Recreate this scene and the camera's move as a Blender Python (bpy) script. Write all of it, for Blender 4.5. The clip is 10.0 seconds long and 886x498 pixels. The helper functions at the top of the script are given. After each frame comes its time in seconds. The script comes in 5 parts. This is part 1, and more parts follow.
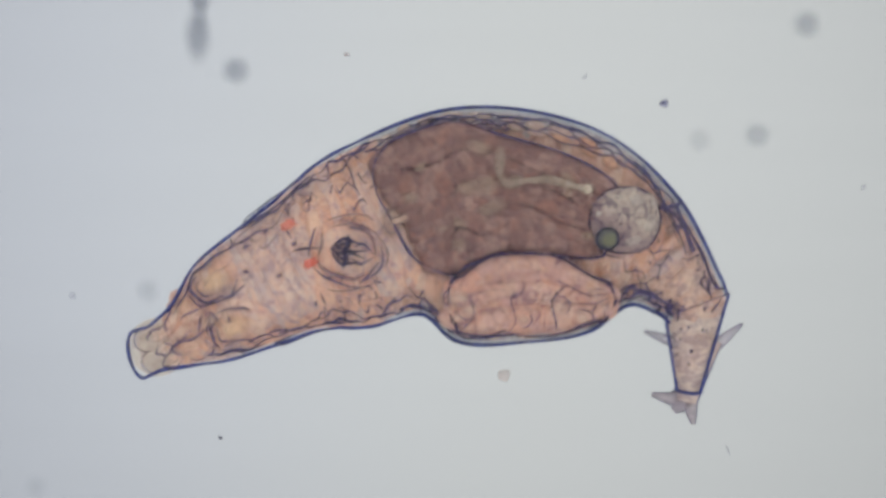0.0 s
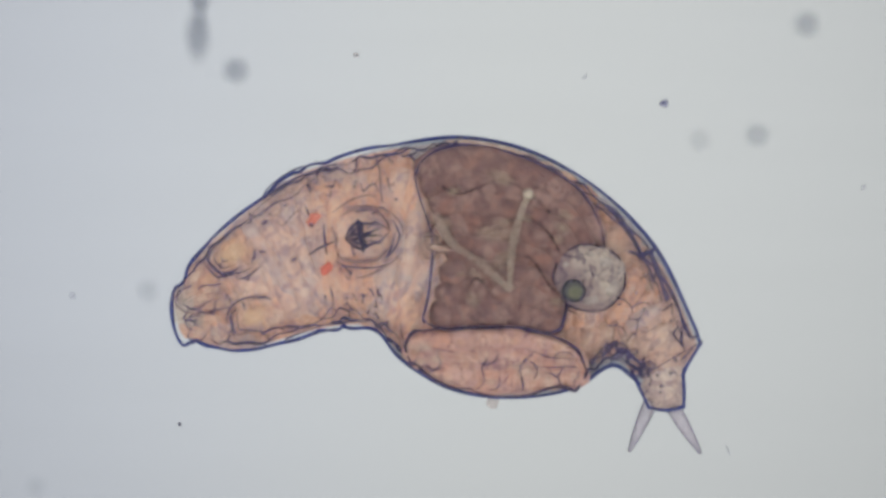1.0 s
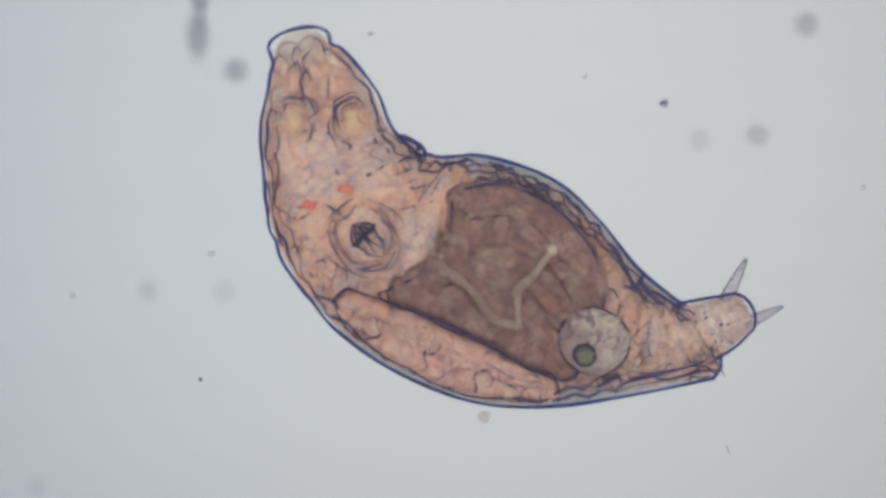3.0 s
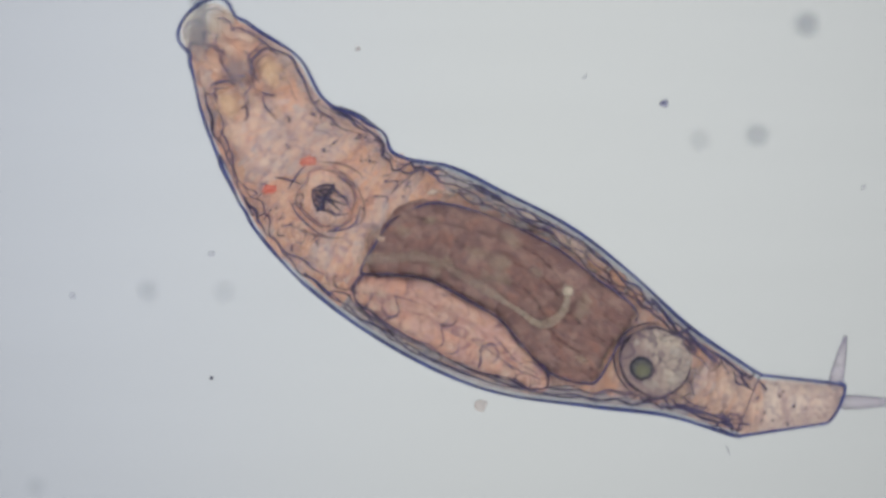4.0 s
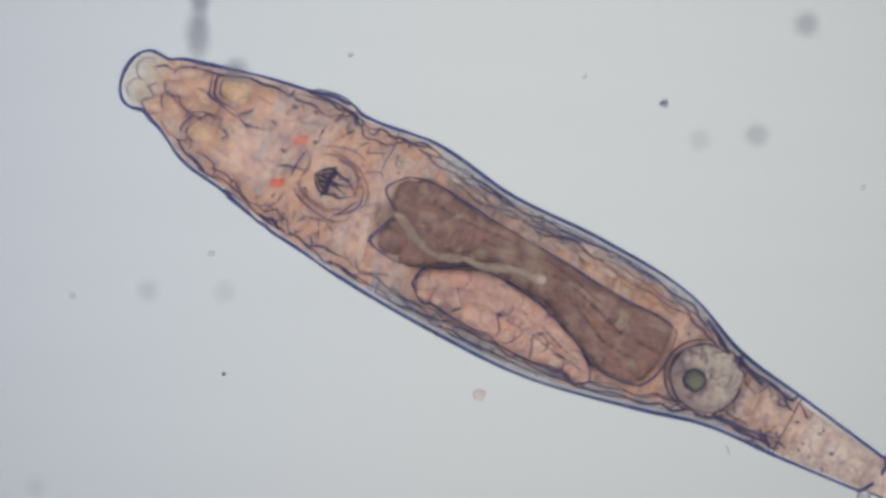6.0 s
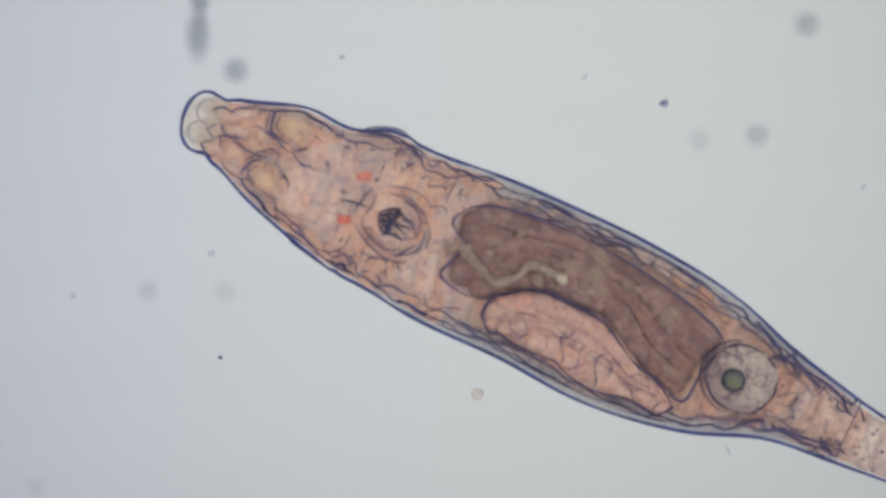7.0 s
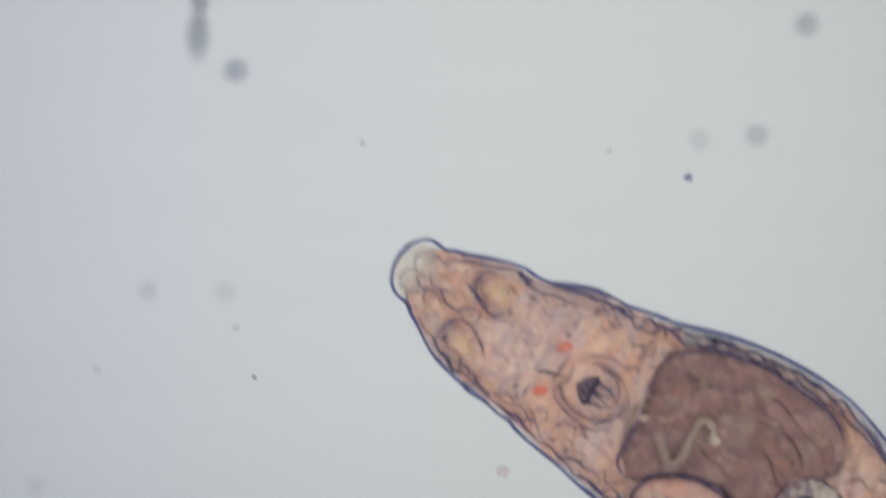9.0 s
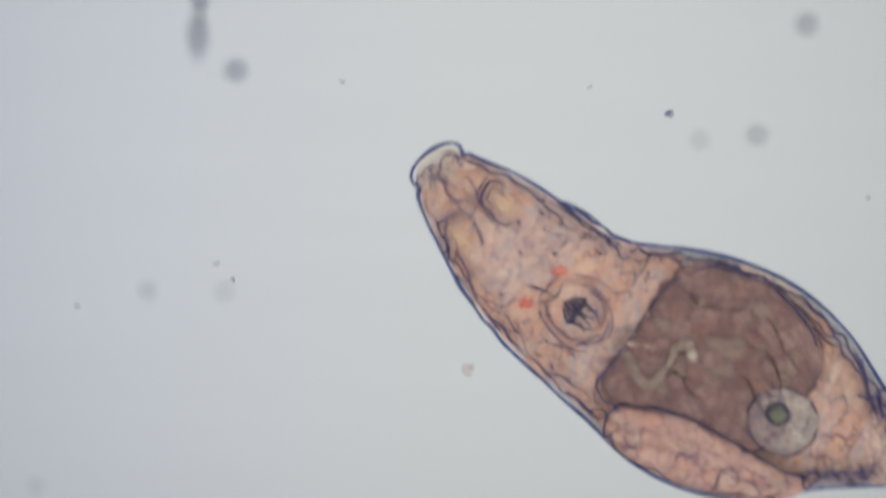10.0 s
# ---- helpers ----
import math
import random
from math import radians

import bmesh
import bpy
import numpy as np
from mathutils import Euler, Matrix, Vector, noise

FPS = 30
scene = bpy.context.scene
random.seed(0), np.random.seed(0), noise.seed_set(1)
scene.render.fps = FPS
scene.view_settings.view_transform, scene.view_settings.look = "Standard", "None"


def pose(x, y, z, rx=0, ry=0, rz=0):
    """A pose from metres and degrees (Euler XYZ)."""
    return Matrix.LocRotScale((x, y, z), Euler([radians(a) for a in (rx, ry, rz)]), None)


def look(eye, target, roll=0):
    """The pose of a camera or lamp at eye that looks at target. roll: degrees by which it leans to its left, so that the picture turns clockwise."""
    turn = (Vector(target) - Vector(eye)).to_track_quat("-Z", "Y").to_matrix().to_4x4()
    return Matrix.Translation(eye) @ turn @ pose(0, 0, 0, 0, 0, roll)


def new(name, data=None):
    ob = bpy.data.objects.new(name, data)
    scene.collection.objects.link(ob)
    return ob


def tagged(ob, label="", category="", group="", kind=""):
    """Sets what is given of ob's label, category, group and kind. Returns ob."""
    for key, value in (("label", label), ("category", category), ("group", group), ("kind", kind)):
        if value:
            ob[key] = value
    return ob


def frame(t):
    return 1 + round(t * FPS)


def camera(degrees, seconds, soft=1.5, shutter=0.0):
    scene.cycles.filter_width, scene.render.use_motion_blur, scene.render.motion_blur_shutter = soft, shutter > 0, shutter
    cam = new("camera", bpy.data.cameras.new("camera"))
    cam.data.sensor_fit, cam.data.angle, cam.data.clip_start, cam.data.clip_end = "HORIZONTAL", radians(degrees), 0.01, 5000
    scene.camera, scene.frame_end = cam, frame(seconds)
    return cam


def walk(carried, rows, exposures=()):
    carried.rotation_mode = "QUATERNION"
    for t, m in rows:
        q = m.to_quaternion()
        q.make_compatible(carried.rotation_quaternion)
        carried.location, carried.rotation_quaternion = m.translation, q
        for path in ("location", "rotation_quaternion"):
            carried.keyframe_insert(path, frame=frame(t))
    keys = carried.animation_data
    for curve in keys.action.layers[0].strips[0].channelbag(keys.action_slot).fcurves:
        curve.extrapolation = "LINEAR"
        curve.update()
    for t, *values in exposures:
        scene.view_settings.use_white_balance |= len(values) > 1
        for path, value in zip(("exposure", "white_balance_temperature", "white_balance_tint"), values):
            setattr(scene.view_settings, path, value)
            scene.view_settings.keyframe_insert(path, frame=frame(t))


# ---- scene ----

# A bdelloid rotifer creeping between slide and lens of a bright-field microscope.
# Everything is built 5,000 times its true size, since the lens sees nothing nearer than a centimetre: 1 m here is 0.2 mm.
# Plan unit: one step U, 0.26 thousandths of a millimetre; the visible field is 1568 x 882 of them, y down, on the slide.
U = 0.0013
VIEW = 35.0
HIGH = 784 / math.tan(radians(VIEW / 2))
EYE = HIGH * U
cam = camera(VIEW, 10.0, soft=3.4, shutter=0.5)
walk(cam, [(0.0, look((0, 0, EYE), (0, 0, 0))), (10.0, look((0, 0, EYE), (0, 0, 0)))])
scene.cycles.transparent_max_bounces = 48


def at(x, y, z=0.0):
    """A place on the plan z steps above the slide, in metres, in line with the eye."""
    k = (1 - z / HIGH) * U
    return Vector(((x - 784) * k, (441 - y) * k, z * U))


# ---- light: an even fill added from above to brighten the tissue, the lamp's field below ----
world = bpy.data.worlds.new("added_fill_light")
scene.world = world
world.use_nodes = True
world.node_tree.nodes["Background"].inputs[0].default_value = (1.0, 0.985, 0.96, 1)
world.node_tree.nodes["Background"].inputs[1].default_value = 1.0


# ---- materials ----
def nodes_of(name):
    m = bpy.data.materials.new(name)
    m.use_nodes = True
    nt = m.node_tree
    nt.nodes.clear()
    return m, nt, nt.nodes.new, nt.links.new


def rgb(c):
    """Linear colour of an 8-bit display colour."""
    out = []
    for v in c:
        v = v / 255
        out.append(v / 12.92 if v < 0.04045 else ((v + 0.055) / 1.055) ** 2.4)
    return (*out, 1)


def tissue(name, base, light, line, grain=30, lines=0.5, clear=0.0, line_width=0.035, spots=0.0, line_scale=70.0, rough=0.55, mottle=0.55, hue=None, soft=None, blotch=0.4):
    """Living tissue: two scales of mottling, ridged wrinkle lines, granules, fine relief; clear lets the ground show through, soft thins a lobe out towards its rim."""
    m, nt, N, L = nodes_of(name)
    tc, info = N("ShaderNodeTexCoord"), N("ShaderNodeObjectInfo")
    mul = N("ShaderNodeVectorMath")
    mul.operation = "MULTIPLY_ADD"
    rnd = N("ShaderNodeCombineXYZ")
    for k in range(3):
        L(info.outputs["Random"], rnd.inputs[k])
    spread = N("ShaderNodeVectorMath")
    spread.operation = "MULTIPLY"
    spread.inputs[1].default_value = (37, 91, 53)
    L(rnd.outputs[0], spread.inputs[0])
    mul.inputs[1].default_value = (1 / U / 100,) * 3
    L(tc.outputs["Object"], mul.inputs[0])
    L(spread.outputs[0], mul.inputs[2])

    def tex(scale, detail, rough_=0.6, dist=0.0):
        n = N("ShaderNodeTexNoise")
        n.inputs["Scale"].default_value, n.inputs["Detail"].default_value = scale, detail
        n.inputs["Roughness"].default_value, n.inputs["Distortion"].default_value = rough_, dist
        L(mul.outputs[0], n.inputs["Vector"])
        return n.outputs["Fac"]

    def ramp(v, a, b, lo=0.0, hi=1.0):
        r = N("ShaderNodeMapRange")
        r.interpolation_type = "SMOOTHSTEP"
        r.inputs["From Min"].default_value, r.inputs["From Max"].default_value = a, b
        r.inputs["To Min"].default_value, r.inputs["To Max"].default_value = lo, hi
        L(v, r.inputs["Value"])
        return r.outputs[0]

    def mix(f, a, b):
        x = N("ShaderNodeMix")
        x.data_type = "RGBA"
        if isinstance(f, float):
            x.inputs[0].default_value = f
        else:
            L(f, x.inputs[0])
        for k, c in ((6, a), (7, b)):
            if isinstance(c, tuple):
                x.inputs[k].default_value = c
            else:
                L(c, x.inputs[k])
        return x.outputs[2]

    shade = tuple(0.6 * c + 0.4 * d for c, d in zip(base, line))
    col = mix(ramp(tex(100 / 90, 2), 0.38, 0.64), rgb(base), rgb(light))
    if hue:
        for size, c in ((64, hue[0]), (48, hue[1])):
            col = mix(ramp(tex(100 / size, 3, 0.6, 0.8), 0.5, 0.62, 0.0, 0.75), col, rgb(c))
    col = mix(ramp(tex(100 / 42, 3, 0.6, 0.4), 0.5, 0.68, 0.0, mottle), col, rgb(shade))
    darker, cool = tuple(0.82 * c for c in base), tuple(0.9 * c + d for c, d in zip(base, (-3, -1, 6)))
    col = mix(ramp(tex(100 / 24, 3, 0.6, 0.5), 0.5, 0.64, 0.0, blotch), col, rgb(cool))
    col = mix(ramp(tex(100 / 11, 3), 0.5, 0.72, 0.0, 0.6), col, rgb(darker))
    for size, much in ((line_scale, lines), (line_scale * 0.45, lines * 0.55)) if lines else ():
        n = tex(100 / size, 3, 0.55, 0.6)
        sub = N("ShaderNodeMath")
        sub.operation = "SUBTRACT"
        L(n, sub.inputs[0])
        sub.inputs[1].default_value = 0.5
        ab = N("ShaderNodeMath")
        ab.operation = "ABSOLUTE"
        L(sub.outputs[0], ab.inputs[0])
        col = mix(ramp(ab.outputs[0], 0.0, line_width, much, 0.0), col, rgb(line))
    if spots:
        vo = N("ShaderNodeTexVoronoi")
        vo.inputs["Scale"].default_value = 100 / 17
        L(mul.outputs[0], vo.inputs["Vector"])
        col = mix(ramp(vo.outputs["Distance"], 0.1, 0.32, spots, 0.0), col, rgb(line))
    b = N("ShaderNodeBsdfPrincipled")
    L(col, b.inputs["Base Color"])
    b.inputs["Roughness"].default_value = rough
    b.inputs["Specular IOR Level"].default_value = 0.12
    bump = N("ShaderNodeBump")
    bump.inputs["Strength"].default_value, bump.inputs["Distance"].default_value = 0.35, 6 * U
    L(tex(100 / grain, 4), bump.inputs["Height"])
    L(bump.outputs[0], b.inputs["Normal"])
    out = N("ShaderNodeOutputMaterial")
    if clear:
        tr, mx = N("ShaderNodeBsdfTransparent"), N("ShaderNodeMixShader")
        tr.inputs[0].default_value = (0.97, 0.97, 0.98, 1)
        mx.inputs[0].default_value = clear
        if soft is not None:
            centred, reach = N("ShaderNodeMapping"), N("ShaderNodeVectorMath")
            centred.inputs["Location"].default_value, centred.inputs["Scale"].default_value = (-1, -1, 0), (2, 2, 0)
            reach.operation = "LENGTH"
            L(tc.outputs["Generated"], centred.inputs[0])
            L(centred.outputs[0], reach.inputs[0])
            L(ramp(reach.outputs["Value"], soft, 1.0, clear, 1.0), mx.inputs[0])
        L(b.outputs[0], mx.inputs[1])
        L(tr.outputs[0], mx.inputs[2])
        L(mx.outputs[0], out.inputs[0])
    else:
        L(b.outputs[0], out.inputs[0])
    return m


def glass(name):
    m, nt, N, L = nodes_of(name)
    tr, gl, mx, out = N("ShaderNodeBsdfTransparent"), N("ShaderNodeBsdfGlossy"), N("ShaderNodeMixShader"), N("ShaderNodeOutputMaterial")
    tr.inputs[0].default_value = (0.995, 0.998, 0.997, 1)
    gl.inputs["Roughness"].default_value = 0.02
    mx.inputs[0].default_value = 0.01
    L(tr.outputs[0], mx.inputs[1])
    L(gl.outputs[0], mx.inputs[2])
    L(mx.outputs[0], out.inputs[0])
    return m


def haze(name, colour, strength, sharp):
    """A soft speck: its cover thins out towards its rim."""
    m, nt, N, L = nodes_of(name)
    tc, ln, mr = N("ShaderNodeTexCoord"), N("ShaderNodeVectorMath"), N("ShaderNodeMapRange")
    sc = N("ShaderNodeMapping")
    sc.inputs["Location"].default_value, sc.inputs["Scale"].default_value = (-1, -1, 0), (2, 2, 0)
    ln.operation = "LENGTH"
    mr.interpolation_type = "SMOOTHERSTEP"
    mr.inputs["From Min"].default_value, mr.inputs["From Max"].default_value = sharp, 1.0
    mr.inputs["To Min"].default_value, mr.inputs["To Max"].default_value = strength, 0.0
    L(tc.outputs["Generated"], sc.inputs[0])
    L(sc.outputs[0], ln.inputs[0])
    L(ln.outputs["Value"], mr.inputs["Value"])
    tr, di, mx, out = N("ShaderNodeBsdfTransparent"), N("ShaderNodeBsdfDiffuse"), N("ShaderNodeMixShader"), N("ShaderNodeOutputMaterial")
    di.inputs[0].default_value = rgb(colour)
    L(mr.outputs[0], mx.inputs[0])
    L(tr.outputs[0], mx.inputs[1])
    L(di.outputs[0], mx.inputs[2])
    L(mx.outputs[0], out.inputs[0])
    return m


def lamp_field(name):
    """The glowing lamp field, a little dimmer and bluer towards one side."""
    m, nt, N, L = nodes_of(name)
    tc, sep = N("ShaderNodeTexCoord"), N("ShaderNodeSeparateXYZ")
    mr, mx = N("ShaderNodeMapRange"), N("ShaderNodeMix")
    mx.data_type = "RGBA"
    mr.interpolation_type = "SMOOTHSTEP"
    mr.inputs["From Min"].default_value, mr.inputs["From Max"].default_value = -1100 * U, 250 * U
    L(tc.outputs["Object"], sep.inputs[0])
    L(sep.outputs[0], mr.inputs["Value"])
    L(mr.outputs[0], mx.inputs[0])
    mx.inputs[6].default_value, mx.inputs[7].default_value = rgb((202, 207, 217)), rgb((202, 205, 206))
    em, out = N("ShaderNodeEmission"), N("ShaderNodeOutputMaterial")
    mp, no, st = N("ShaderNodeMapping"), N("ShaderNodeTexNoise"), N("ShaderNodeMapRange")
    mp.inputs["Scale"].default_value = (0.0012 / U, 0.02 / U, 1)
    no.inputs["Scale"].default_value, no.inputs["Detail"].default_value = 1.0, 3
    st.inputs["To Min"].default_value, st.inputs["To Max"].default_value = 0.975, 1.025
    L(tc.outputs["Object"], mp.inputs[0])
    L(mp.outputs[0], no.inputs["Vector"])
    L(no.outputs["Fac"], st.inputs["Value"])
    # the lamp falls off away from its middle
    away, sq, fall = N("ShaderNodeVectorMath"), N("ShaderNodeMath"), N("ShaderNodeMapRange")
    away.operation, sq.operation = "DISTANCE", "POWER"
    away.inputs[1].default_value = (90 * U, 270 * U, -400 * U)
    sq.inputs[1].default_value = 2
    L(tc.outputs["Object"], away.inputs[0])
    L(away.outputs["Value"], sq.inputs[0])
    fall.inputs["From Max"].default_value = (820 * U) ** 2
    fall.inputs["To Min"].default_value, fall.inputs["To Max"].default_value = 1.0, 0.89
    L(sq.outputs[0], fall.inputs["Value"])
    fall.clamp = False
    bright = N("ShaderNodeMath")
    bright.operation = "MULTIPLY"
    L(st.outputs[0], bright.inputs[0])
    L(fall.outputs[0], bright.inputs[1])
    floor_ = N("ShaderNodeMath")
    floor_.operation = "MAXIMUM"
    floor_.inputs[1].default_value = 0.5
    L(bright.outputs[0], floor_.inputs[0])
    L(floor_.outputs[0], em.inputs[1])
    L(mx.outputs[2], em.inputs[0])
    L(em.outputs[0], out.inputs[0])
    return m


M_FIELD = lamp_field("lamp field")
M_GLASS = glass("clear glass")
# dark blue stands in for the cuticle rim's darkening by refraction
M_CUTICLE = tissue("dark blue refraction edge of the cuticle", (42, 51, 112), (60, 74, 138), (40, 40, 80), lines=0.0, clear=0.12)
# bright refraction fringe beside the cuticle, put in as pale colour
M_HALO = tissue("pale blue painted highlight of the cuticle", (226, 236, 242), (234, 240, 244), (190, 206, 224), lines=0.0, clear=0.55)
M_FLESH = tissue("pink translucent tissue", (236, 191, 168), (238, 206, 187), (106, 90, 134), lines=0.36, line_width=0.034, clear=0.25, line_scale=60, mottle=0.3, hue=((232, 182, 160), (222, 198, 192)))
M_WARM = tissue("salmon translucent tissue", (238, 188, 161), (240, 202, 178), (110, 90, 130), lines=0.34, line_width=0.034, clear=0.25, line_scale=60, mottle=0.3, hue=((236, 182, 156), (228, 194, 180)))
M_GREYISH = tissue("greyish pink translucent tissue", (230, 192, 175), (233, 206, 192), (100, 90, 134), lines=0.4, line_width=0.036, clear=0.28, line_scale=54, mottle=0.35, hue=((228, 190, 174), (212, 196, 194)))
M_FLUID = tissue("clear greyish body fluid", (216, 206, 202), (224, 218, 216), (98, 94, 140), lines=0.5, line_width=0.025, clear=0.45)
M_STRIP = tissue("peach tissue along the flanks", (226, 183, 163), (228, 200, 182), (116, 94, 118), lines=0.3, line_width=0.04, clear=0.3)
M_CELL = tissue("pale cream flank cell", (224, 192, 174), (228, 210, 194), (130, 104, 120), lines=0.4, line_scale=40, clear=0.35, soft=0.5)
M_FOOT = tissue("pale foot tissue", (229, 190, 171), (233, 206, 190), (112, 94, 118), lines=0.5, line_scale=50, line_width=0.035, spots=0.2, clear=0.3)
M_SHANK = tissue("pale pink grey foot", (213, 188, 176), (220, 202, 191), (112, 94, 118), lines=0.4, clear=0.14, mottle=0.4, spots=0.15, line_scale=44, line_width=0.05)
M_VACUOLE = tissue("pale vacuole", (200, 188, 178), (210, 200, 192), (120, 100, 112), lines=0.3, line_scale=20, clear=0.45)
M_GUT = tissue("brown stomach contents", (134, 101, 96), (158, 129, 122), (74, 54, 64), lines=0.4, line_scale=40, line_width=0.045, clear=0.12, mottle=0.6, spots=0.25, hue=((150, 110, 100), (122, 94, 96)))
M_OVARY = tissue("orange pink yolk gland", (213, 163, 145), (217, 184, 168), (120, 84, 108), lines=0.6, line_scale=44, line_width=0.03, clear=0.24, mottle=0.6, hue=((218, 168, 148), (204, 166, 160)))
M_GLOW = tissue("orange flank cell", (224, 172, 140), (228, 190, 160), (140, 100, 112), lines=0.4, line_scale=40, clear=0.3, soft=0.4)
M_YOLK = tissue("pale yolk nucleus", (222, 188, 170), (226, 200, 184), (150, 112, 118), lines=0.4, line_scale=26, clear=0.55, soft=0.1)
M_GLOBULE = tissue("orange yolk globule", (226, 170, 138), (228, 186, 158), (150, 108, 112), lines=0.3, line_scale=26, clear=0.62, soft=0.0)
M_MEMBRANE = tissue("dark violet membrane", (70, 56, 92), (96, 80, 108), (58, 50, 84), lines=0.0, clear=0.35)
M_FOLD = tissue("violet fold line", (90, 76, 118), (112, 98, 132), (76, 70, 110), lines=0.0, clear=0.68)
M_CREASE = tissue("faint violet crease", (104, 86, 118), (124, 106, 130), (90, 76, 110), lines=0.0, clear=0.76)
M_LUMEN = tissue("pale gut lumen", (204, 184, 166), (212, 198, 182), (130, 104, 98), lines=0.6, line_scale=24, line_width=0.06, clear=0.72)
M_VEIL = tissue("faint gut lumen", (196, 172, 156), (206, 188, 172), (130, 104, 98), lines=0.6, line_scale=24, line_width=0.06, clear=0.8)
M_KNOB = tissue("cream lumen end", (222, 206, 184), (228, 216, 198), (150, 124, 116), lines=0.2, clear=0.55, soft=0.3)
M_FOOD = tissue("pale brown food vacuole", (176, 150, 136), (188, 166, 148), (110, 84, 84), lines=0.4, line_scale=24, clear=0.5, soft=0.2)
M_BLADDER = tissue("grey granular bladder", (154, 134, 132), (188, 174, 162), (76, 60, 88), lines=0.7, spots=0.4, line_scale=50, clear=0.15, mottle=1.0)
M_NUCLEUS = tissue("dark grey nucleus", (82, 82, 82), (98, 98, 94), (56, 58, 60), lines=0.3, line_scale=20)
M_STOMACH_FOLD = tissue("dark brown fold", (92, 64, 68), (108, 80, 80), (70, 50, 56), lines=0.0, clear=0.78)
M_CORE = tissue("olive grey core", (106, 110, 96), (128, 128, 106), (80, 80, 78), lines=0.3, line_scale=15, clear=0.3)
M_NODULE = tissue("peach pink head nodule", (234, 194, 170), (238, 212, 192), (146, 116, 128), lines=0.45, line_scale=36, line_width=0.05, clear=0.6, mottle=0.3, soft=0.1)
M_CLEFT = tissue("greyish pink cleft of the stomach", (178, 148, 136), (192, 166, 152), (120, 92, 96), lines=0.4, line_scale=40, clear=0.2, soft=0.2)
M_ARC = tissue("violet grey arc", (78, 70, 116), (102, 90, 128), (70, 64, 106), lines=0.0, clear=0.45)
M_TOE = tissue("grey violet toe", (166, 154, 164), (182, 172, 178), (120, 106, 130), lines=0.2, clear=0.4)
M_JAW = tissue("dark jaw", (40, 40, 82), (62, 58, 94), (36, 36, 68), lines=0.0, clear=0.4)
M_EYE = tissue("red eye pigment", (228, 112, 96), (234, 142, 122), (210, 86, 78), lines=0.3, line_scale=10, clear=0.52)
M_GLAND = tissue("yellowish gland", (240, 204, 162), (242, 214, 180), (146, 110, 112), lines=0.45, line_scale=34, line_width=0.05, clear=0.55, mottle=0.3, hue=((242, 196, 150), (226, 198, 174)), soft=0.1)
M_MUSCLE = tissue("brown violet muscle", (124, 96, 112), (150, 120, 126), (84, 66, 92), lines=0.3, line_scale=20, clear=0.62)
M_SKIN = tissue("navy skin fold", (58, 60, 114), (84, 82, 128), (48, 48, 92), lines=0.0, clear=0.48)
M_ROSTRUM = tissue("pale glassy rostrum", (236, 226, 210), (240, 234, 222), (170, 154, 150), lines=0.25, line_scale=40, clear=0.5)
M_CAP_LOBE = tissue("pale grey lobe in the rostrum", (224, 210, 194), (230, 218, 206), (150, 132, 136), lines=0.35, line_scale=24, clear=0.72, soft=0.2)
M_SPUR = tissue("glassy violet spur", (182, 172, 186), (196, 186, 198), (120, 110, 146), lines=0.0, clear=0.62)
M_SPECK = tissue("violet speck", (120, 120, 166), (144, 144, 180), (80, 80, 130), lines=0.3, clear=0.74)
M_FAINT = tissue("faint grey grain", (150, 148, 168), (166, 164, 180), (120, 120, 140), lines=0.0, clear=0.9)
M_GRAIN = tissue("brown grain", (160, 136, 128), (176, 152, 144), (110, 90, 94), lines=0.0, clear=0.74)
M_PALE_CELL = tissue("pale drifting cell", (206, 178, 166), (212, 196, 186), (150, 124, 130), lines=0.4, line_scale=20, clear=0.7)
M_DEBRIS = tissue("dark reddish debris", (118, 78, 82), (146, 112, 110), (76, 56, 72), lines=0.5, line_scale=14, clear=0.5)
M_DOT = tissue("dark dot", (76, 76, 96), (92, 92, 108), (60, 60, 80), lines=0.0)


# ---- the rotifer's postures: station by station from head to foot, both edges of the body ----
STATION = (0, 0.35, 1, 1.5, 2, 3, 4, 5, 6, 7, 8, 9, 10)
POSTURE, ORGANS, LUMEN, STOMACH, GLAND, HEAD = {}, {}, {}, {}, {}, {}


# the dent in the nape between glands and eyes, where it shows: upper and lower edge
NAPE = {0.5: (None, (505, 601)), 1.5: ((528, 297), (606, 574)), 2.0: ((560, 266), (588, 561)), 2.2: ((574, 262), (584, 561)), 3.3: ((692, 234), None), 3.5: ((674, 228), None),
        4.0: ((575, 178), None), 4.5: ((500, 151), (370, 302)), 5.0: ((478, 132), (358, 291)), 7.0: ((617, 227), None), 7.5: ((732, 287), (617, 461)),
        8.0: ((824, 335), (711, 512)), 8.5: ((865, 347), (752, 520)), 8.8: ((892, 360), (790, 545)), 9.0: ((946, 488), None)}


def posture(t, upper, lower):
    """Edges of the body at t seconds, head to foot: x, y of the upper and of the lower edge."""
    edges = []
    for xy, dent in zip((upper, lower), NAPE.get(t, (None, None))):
        e = np.array(xy, float).reshape(-1, 2)
        nape = (9 * (e[2] + e[3]) - e[1] - e[4]) / 16 if dent is None else dent
        edges.append(np.insert(e, 3, nape, axis=0))
    POSTURE[t] = tuple(edges)


def organs(t, mastax, bladder, nucleus, foot):
    """Places of mastax, bladder and nucleus; how far the foot is out."""
    ORGANS[t] = (*mastax, *bladder, *nucleus, foot)


def stomach_at(t, back_edge, belly_edge, front, rear):
    """Edges of the stomach from front to rear, away from the yolk gland and along it; three places across its front, one at its rear."""
    STOMACH[t] = np.array((*back_edge, *belly_edge, *front, *rear), float).reshape(-1, 2)


